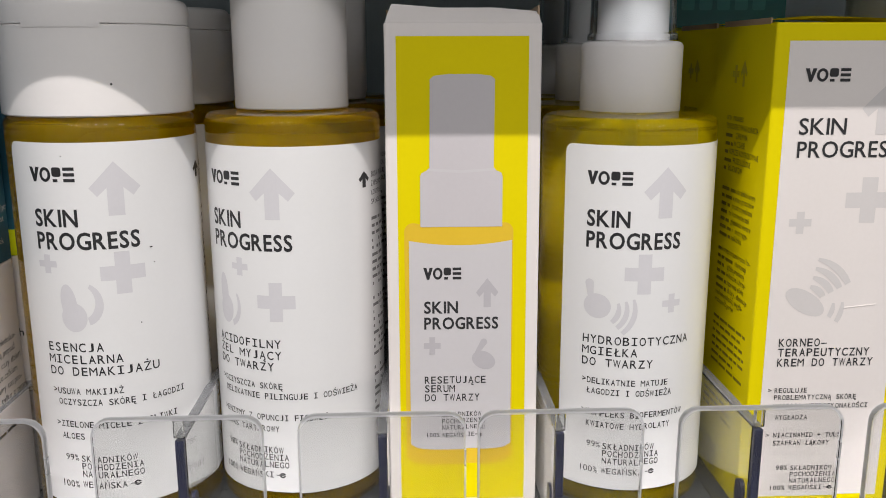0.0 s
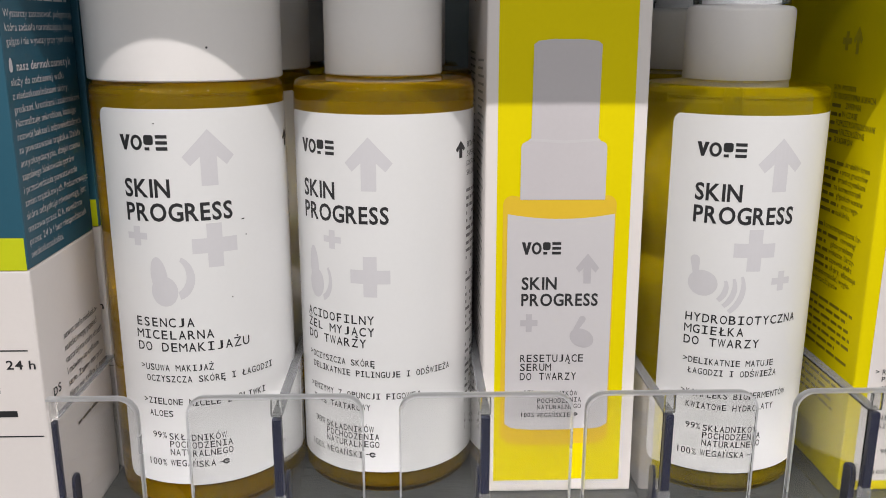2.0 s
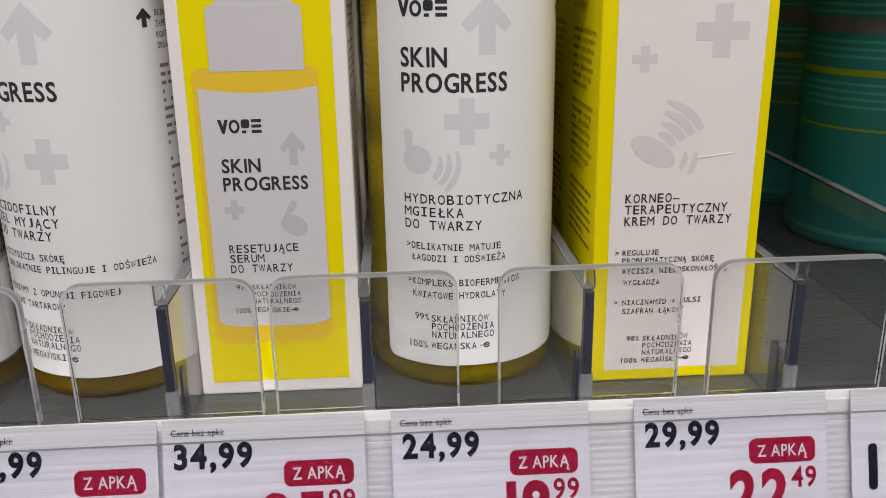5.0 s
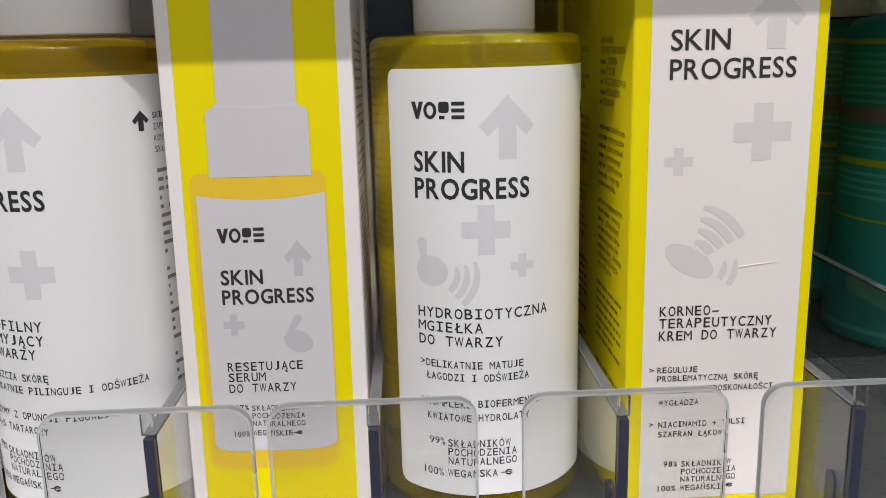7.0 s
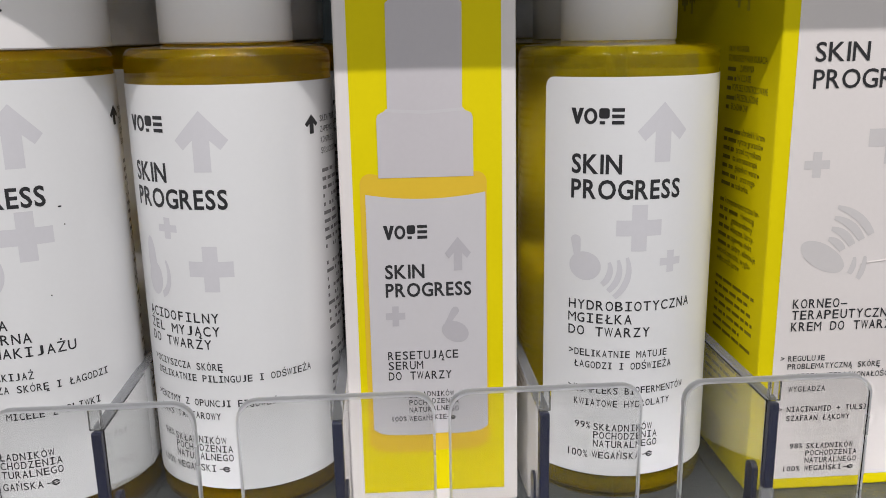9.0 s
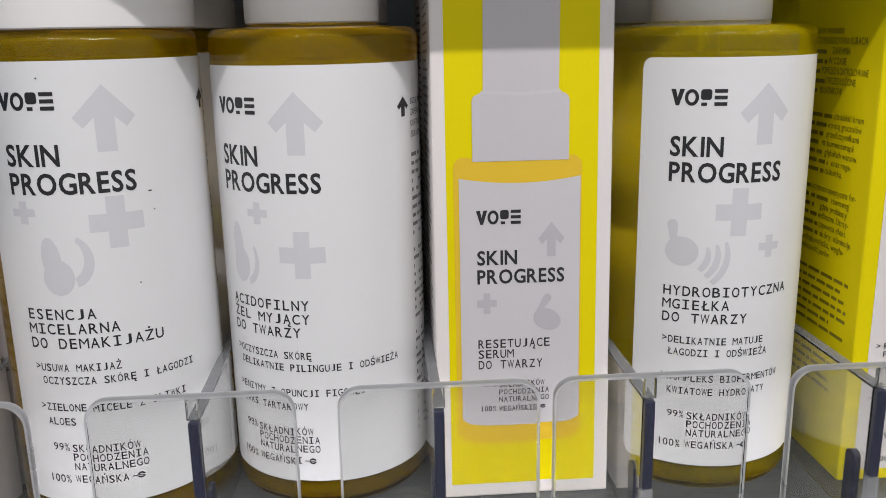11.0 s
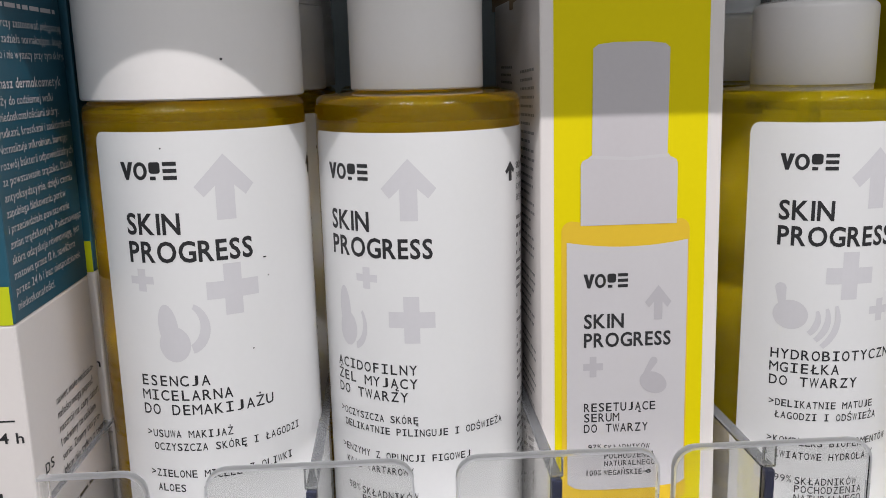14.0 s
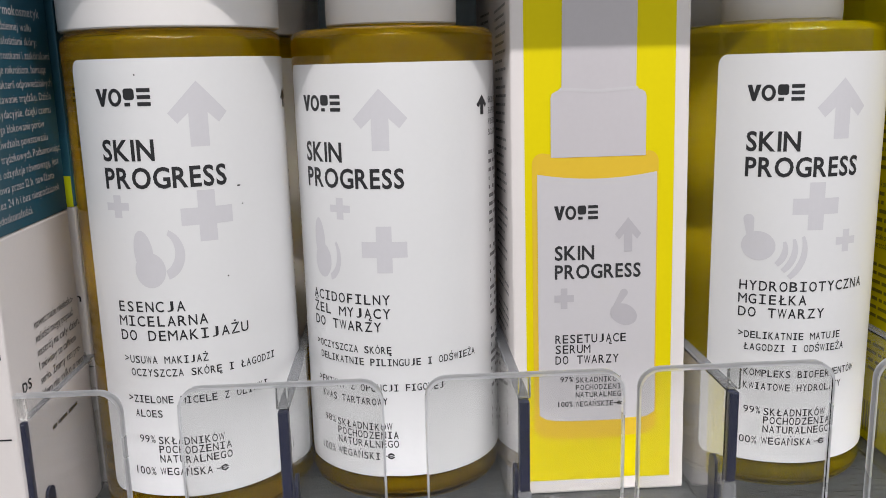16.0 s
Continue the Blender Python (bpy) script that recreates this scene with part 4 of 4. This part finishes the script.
def teal_bottle(m):
    b = thing("shampoo_bottle", m, "green-teal oval bottle with stripes and a pale cap", "bottle", "teal bottles at the back")
    prof = [(0, BASE), (0.027, BASE)] + fillet(0.0300, BASE, 0.003, 5, True) + fillet(0.0300, 0.106, 0.006, 6) + [(0.018, 0.1065), (0.016, 0.112), (0, 0.112)]
    part("body", lathe(prof, 72), M_TEAL_B, b, "green-teal plastic body", 40)
    part("cap", lathe([(0.016, 0.1068), (0.0235, 0.1068), (0.0235, 0.140)] + fillet(0.0235, 0.143, 0.002) + [(0, 0.143)], 64), M_CAP, b, "pale cap", 40)
    for z, h, mat in ((0.0975, 0.0016, M_LIME_D), (0.0735, 0.0050, M_MAUVE), (0.0600, 0.0022, M_LIME_D), (0.0425, 0.0008, M_LIME_D), (0.0062, 0.0016, M_TEAL_L)):
        bm = lathe([(0.03006, z), (0.03012, z + 0.0001), (0.03012, z + h), (0.03006, z + h)], 72)
        part("stripe", bm, mat, b)
    for z0, n in ((0.094, 7), (0.0705, 3), (0.0570, 4)):
        for i in range(n):
            z = z0 - i * 0.0024
            bm = lathe([(0.03006, z), (0.03010, z), (0.03010, z + 0.0009), (0.03006, z + 0.0009)], 72)
            part("fine_line", bm, M_TEAL_L, b)
    return b


tb = teal_bottle(pose(0.216, 0.313, DECK))
copy_thing(tb, pose(0.214, 0.377, DECK))


def back_carton(m):
    c = thing("boxed_lotion", m, "teal carton standing at the back of the shelf", "carton")
    part("body", box_bm(0, 0.058, 0, 0.03, BASE, 0.155, 0.0005), M_TEAL_B, c, "teal card carton")
    for i in range(6):
        printed("printed_mark", flat_polys([round_rect(0.006 + 0.0075 * i, 0.0115 + 0.0075 * i, 0.135, 0.142, 0.001)]), front(), M_TEAL_L, c, "pale block mark")
    return c


back_carton(pose(0.102, 0.372, DECK))


# ---- dividers ----
def acrylic_divider(m):
    d = thing("shelf_divider", m, "clear acrylic shelf divider with a rounded front lip and dark strip", "divider", "dividers along the shelf")
    top = round_rect(-0.0190, 0.0190, 0.0, 0.0384, 0.0042, 6)[0:14]
    outline = [(0.0190, 0.0085)] + top + [(-0.0190, 0.0085)]
    bm = bmesh.new()
    f = bm.faces.new([bm.verts.new((x, -0.0007, z)) for x, z in outline])
    ret = bmesh.ops.extrude_face_region(bm, geom=[f])
    bmesh.ops.translate(bm, vec=(0, 0.0014, 0), verts=[v for v in ret["geom"] if isinstance(v, bmesh.types.BMVert)])
    bmesh.ops.recalc_face_normals(bm, faces=bm.faces[:])
    bmesh.ops.bevel(bm, geom=[e for e in bm.edges if abs(e.verts[0].co.y - e.verts[1].co.y) < 1e-6], offset=0.0003, segments=2, affect="EDGES", profile=0.5)
    lip = part("front_lip", bm, M_ACRYL, d, "clear rounded front lip")
    outline = [(x * 1.004, z + (0.0001 if z > 0.03 else 0.0)) for x, z in outline]
    rims = []
    inner = [(x * 0.978, min(z, 0.0384) - 0.00045 if z > 0.03 else z) for x, z in outline]
    bm = bmesh.new()
    for y in (-0.00085, 0.00085):
        a = [bm.verts.new((x, y, z)) for x, z in outline]
        b = [bm.verts.new((x, y, z)) for x, z in inner]
        for i in range(len(a) - 1):
            bm.faces.new((a[i], a[i + 1], b[i + 1], b[i]))
        rims.append(a)
    for i in range(len(outline) - 1):
        bm.faces.new((rims[0][i], rims[0][i + 1], rims[1][i + 1], rims[1][i]))
    bmesh.ops.recalc_face_normals(bm, faces=bm.faces[:])
    # rim laid over the clear lip, its paleness standing for light the edge catches
    edge = part("lip_edge", bm, M_LITEDGE, lip, "added rim standing for light caught in the clear edge")
    edge.visible_shadow = False
    # strip added on the wall's top for the light its edge catches
    top = part("wall_edge", box_bm(-0.0011, 0.0011, 0.0028, 0.200, 0.0326, 0.0331, 0.0002), M_MOULD, d, "added rim standing for light caught in the clear edge")
    top.visible_shadow = False
    wall = part("wall", box_bm(-0.0010, 0.0010, 0.0028, 0.200, BASE, 0.0325, 0.0003), M_ACRYL, d, "clear divider wall")
    neck = part("neck", box_bm(-0.0012, 0.0012, 0.0011, 0.0026, 0.0330, 0.0376, 0.0003), M_ACRYL, d)
    strip = part("dark_strip", box_bm(-0.0010, 0.0010, 0.0010, 0.0026, 0.0138, 0.0325, 0.0003), M_NAVY, d, "navy plastic strip")
    post = part("post", box_bm(-0.0013, 0.0013, 0.0010, 0.0027, BASE, 0.0136, 0.0003), M_MOULD, d, "clear moulded post")
    # solid oval in place of a dark mark behind the strip
    bm = bmesh.new()
    f = bm.faces.new([bm.verts.new((-0.0013, y, z)) for y, z in round_rect(0.0062, 0.0098, BASE, 0.0165, 0.0017, 5)])
    ret = bmesh.ops.extrude_face_region(bm, geom=[f])
    bmesh.ops.translate(bm, vec=(0.0026, 0, 0), verts=[v for v in ret["geom"] if isinstance(v, bmesh.types.BMVert)])
    bmesh.ops.recalc_face_normals(bm, faces=bm.faces[:])
    part("tab", bm, M_NAVY, d, "navy oval piece for the dark mark behind the strip", 40)
    for s in (-1, 1):
        foot = part("foot", box_bm(min(s * 0.0016, s * 0.0062), max(s * 0.0016, s * 0.0062), 0.0012, 0.0042, BASE, 0.0040, 0.0006), M_MOULD, d, "clear foot clip", 40)
        foot.visible_shadow = False
    for o in (lip, wall, neck, post):
        o.visible_shadow = False
    return d


dv = acrylic_divider(pose(-0.0516, 0.1838, DECK))
for x in (-0.1000, -0.0057, 0.0351, 0.0815, 0.1262, 0.1720):
    copy_thing(dv, pose(x, 0.1838, DECK))


# ---- price tags ----
def price_tag(x0, old, new_whole, new_part, lines, first=True):
    tag = thing("price_tag", pose(x0, 0, 0), "white paper price tag with a crimson app price", "price tag", "price tags on the rail")

    def on(off):
        return lambda x, z: (x, rail_y(DECK + z) - off, DECK + z)

    vs = []
    for x in (0, 0.0411):
        for z, o in ((-0.046, 0.0002), (0.0099, 0.0002), (0.0099, 0.0006), (-0.046, 0.0006)):
            vs.append((x, rail_y(DECK + z) - o, DECK + z))
    fs = [(0, 1, 2, 3), (7, 6, 5, 4)] + [(i, i + 4, (i + 1) % 4 + 4, (i + 1) % 4) for i in range(4)]
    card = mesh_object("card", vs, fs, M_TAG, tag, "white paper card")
    ink, over = on(0.00066), on(0.00072)
    printed("printed_text", moved(lettering("Cena bez apki:", 0.0013, 0.0106, 0, "light"), 0.0018, 0.0068), ink, M_TAGINK, card)
    printed("strike_line", flat_polys([[(0.0016, 0.00735), (0.0126, 0.00735), (0.0126, 0.00747), (0.0016, 0.00747)]]), over, M_TAGINK, card)
    printed("old_price", moved(lettering(old, 0.0050, 0.0161, 0, "black"), 0.0020, 0.0005), ink, M_TAGINK, card, "dark navy price")
    badge = printed("badge", flat_polys([round_rect(0.0243, 0.0386, -0.0040, 0.0011, 0.0015)]), ink, M_RED, card, "crimson rounded badge")
    printed("badge_text", moved(lettering("Z APKĄ", 0.0024, 0.0108, 0, "bold"), 0.0260, -0.0026), over, M_TAG, badge)
    wide = 0.0131 if new_whole[0] == "2" else 0.0096
    printed("new_price", moved(lettering(new_whole, 0.0098, wide, 0, "black"), 0.0326 - wide, -0.0144), ink, M_RED, card, "crimson price")
    printed("new_price", moved(lettering(new_part, 0.0042, 0.0056, 0, "heavy"), 0.0331, -0.0090), ink, M_RED, card)
    printed("maker_bar", flat_polys([[(0.0019, -0.0185), (0.0065, -0.0185), (0.0065, -0.0169), (0.0019, -0.0169)]]), ink, M_TAGINK, card)
    printed("printed_text", moved(lettering(lines[0], 0.0019, 0.00116 * len(lines[0]), 0, "heavy"), 0.0073, -0.0186), ink, M_TAGINK, card)
    printed("printed_text", moved(lettering(lines[1], 0.0019, 0.00112 * len(lines[1]), 0, "heavy"), 0.0019, -0.0208), ink, M_TAGINK, card)
    rnd = random.Random(x0)
    v2, f2, u = [], [], 0.0019
    while u < 0.0155:
        t = rnd.uniform(0.00015, 0.0006)
        n0 = len(v2)
        v2 += [(u, -0.029), (u + t, -0.029), (u + t, -0.0226), (u, -0.0226)]
        f2.append((n0, n0 + 1, n0 + 2, n0 + 3))
        u += t + rnd.uniform(0.0002, 0.0006)
    printed("barcode", (v2, f2), ink, M_TAGINK, card)
    printed("printed_text", moved(lettering(lines[2], 0.0012, 0.0115, 0), 0.0270, -0.0242), ink, M_TAGINK, card)
    return tag


price_tag(-0.0958, "24,99", "18", "99", ("Skin Progress esencja mice-", "larna 150 ml", "100 ml = 12,66 zł"))
price_tag(-0.0490, "24,99", "18", "99", ("Skin Progress żel myjący d/", "twarzy 150 ml", "100 ml = 12,66 zł"))
price_tag(-0.0069, "34,99", "25", "99", ("Skin Progress serum d/twa-", "rzy resetujące 40 ml", "100 ml = 64,98 zł"))
price_tag(0.0396, "24,99", "18", "99", ("Skin Progress mgiełka d/twa-", "rzy hydrob. 150 ml", "100 ml = 12,66 zł"))
price_tag(0.0903, "29,99", "22", "49", ("Skin Progress krem d/twarzy", "korneoterap. 50 ml", "100 ml = 44,98 zł"))


def plain_tag(x0, blue):
    """A neighbouring tag of which only a corner shows: a badge or a dark price stroke."""
    tag = thing("price_tag", pose(x0, 0, 0), "white paper price tag with a sky-blue badge" if blue else "white paper price tag with a dark price", "price tag", "price tags on the rail")

    def on(off):
        return lambda x, z: (x, rail_y(DECK + z) - off, DECK + z)

    vs = []
    for x in (0, 0.0411):
        for z, o in ((-0.046, 0.0002), (0.0099, 0.0002), (0.0099, 0.0006), (-0.046, 0.0006)):
            vs.append((x, rail_y(DECK + z) - o, DECK + z))
    fs = [(0, 1, 2, 3), (7, 6, 5, 4)] + [(i, i + 4, (i + 1) % 4 + 4, (i + 1) % 4) for i in range(4)]
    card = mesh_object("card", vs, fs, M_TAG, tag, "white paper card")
    ink, over = on(0.00066), on(0.00072)
    if blue:
        badge = printed("badge", flat_polys([round_rect(0.0243, 0.0394, -0.0050, 0.0036, 0.0008)]), ink, M_SKY, card, "sky-blue badge")
        printed("badge_text", moved(lettering("2", 0.0052, 0.0036, 0, "black"), 0.0350, -0.0036), over, M_TAG, badge)
    else:
        printed("old_price", flat_polys([round_rect(0.0036, 0.0056, -0.0105, -0.0010, 0.0009)]), ink, M_TAGINK, card, "dark price stroke")
        printed("maker_bar", flat_polys([[(0.0024, -0.0160), (0.0080, -0.0160), (0.0080, -0.0144), (0.0024, -0.0144)]]), ink, M_TAGINK, card)


plain_tag(-0.1416, True)
plain_tag(0.1368, False)
part("cap_speck", lathe([(0, 0), (0.00025, 0), (0.00025, 0.0001), (0, 0.0001)], 8), M_INK, bpy.data.objects["essence_bottle"])
sp = bpy.data.objects["cap_speck"]
sp.matrix_local = Matrix.Translation((R * math.sin(radians(53.5)), -R * math.cos(radians(53.5)), 0.1112)) @ Matrix.Rotation(radians(53.5), 4, "Z") @ Matrix.Rotation(radians(90), 4, "X")
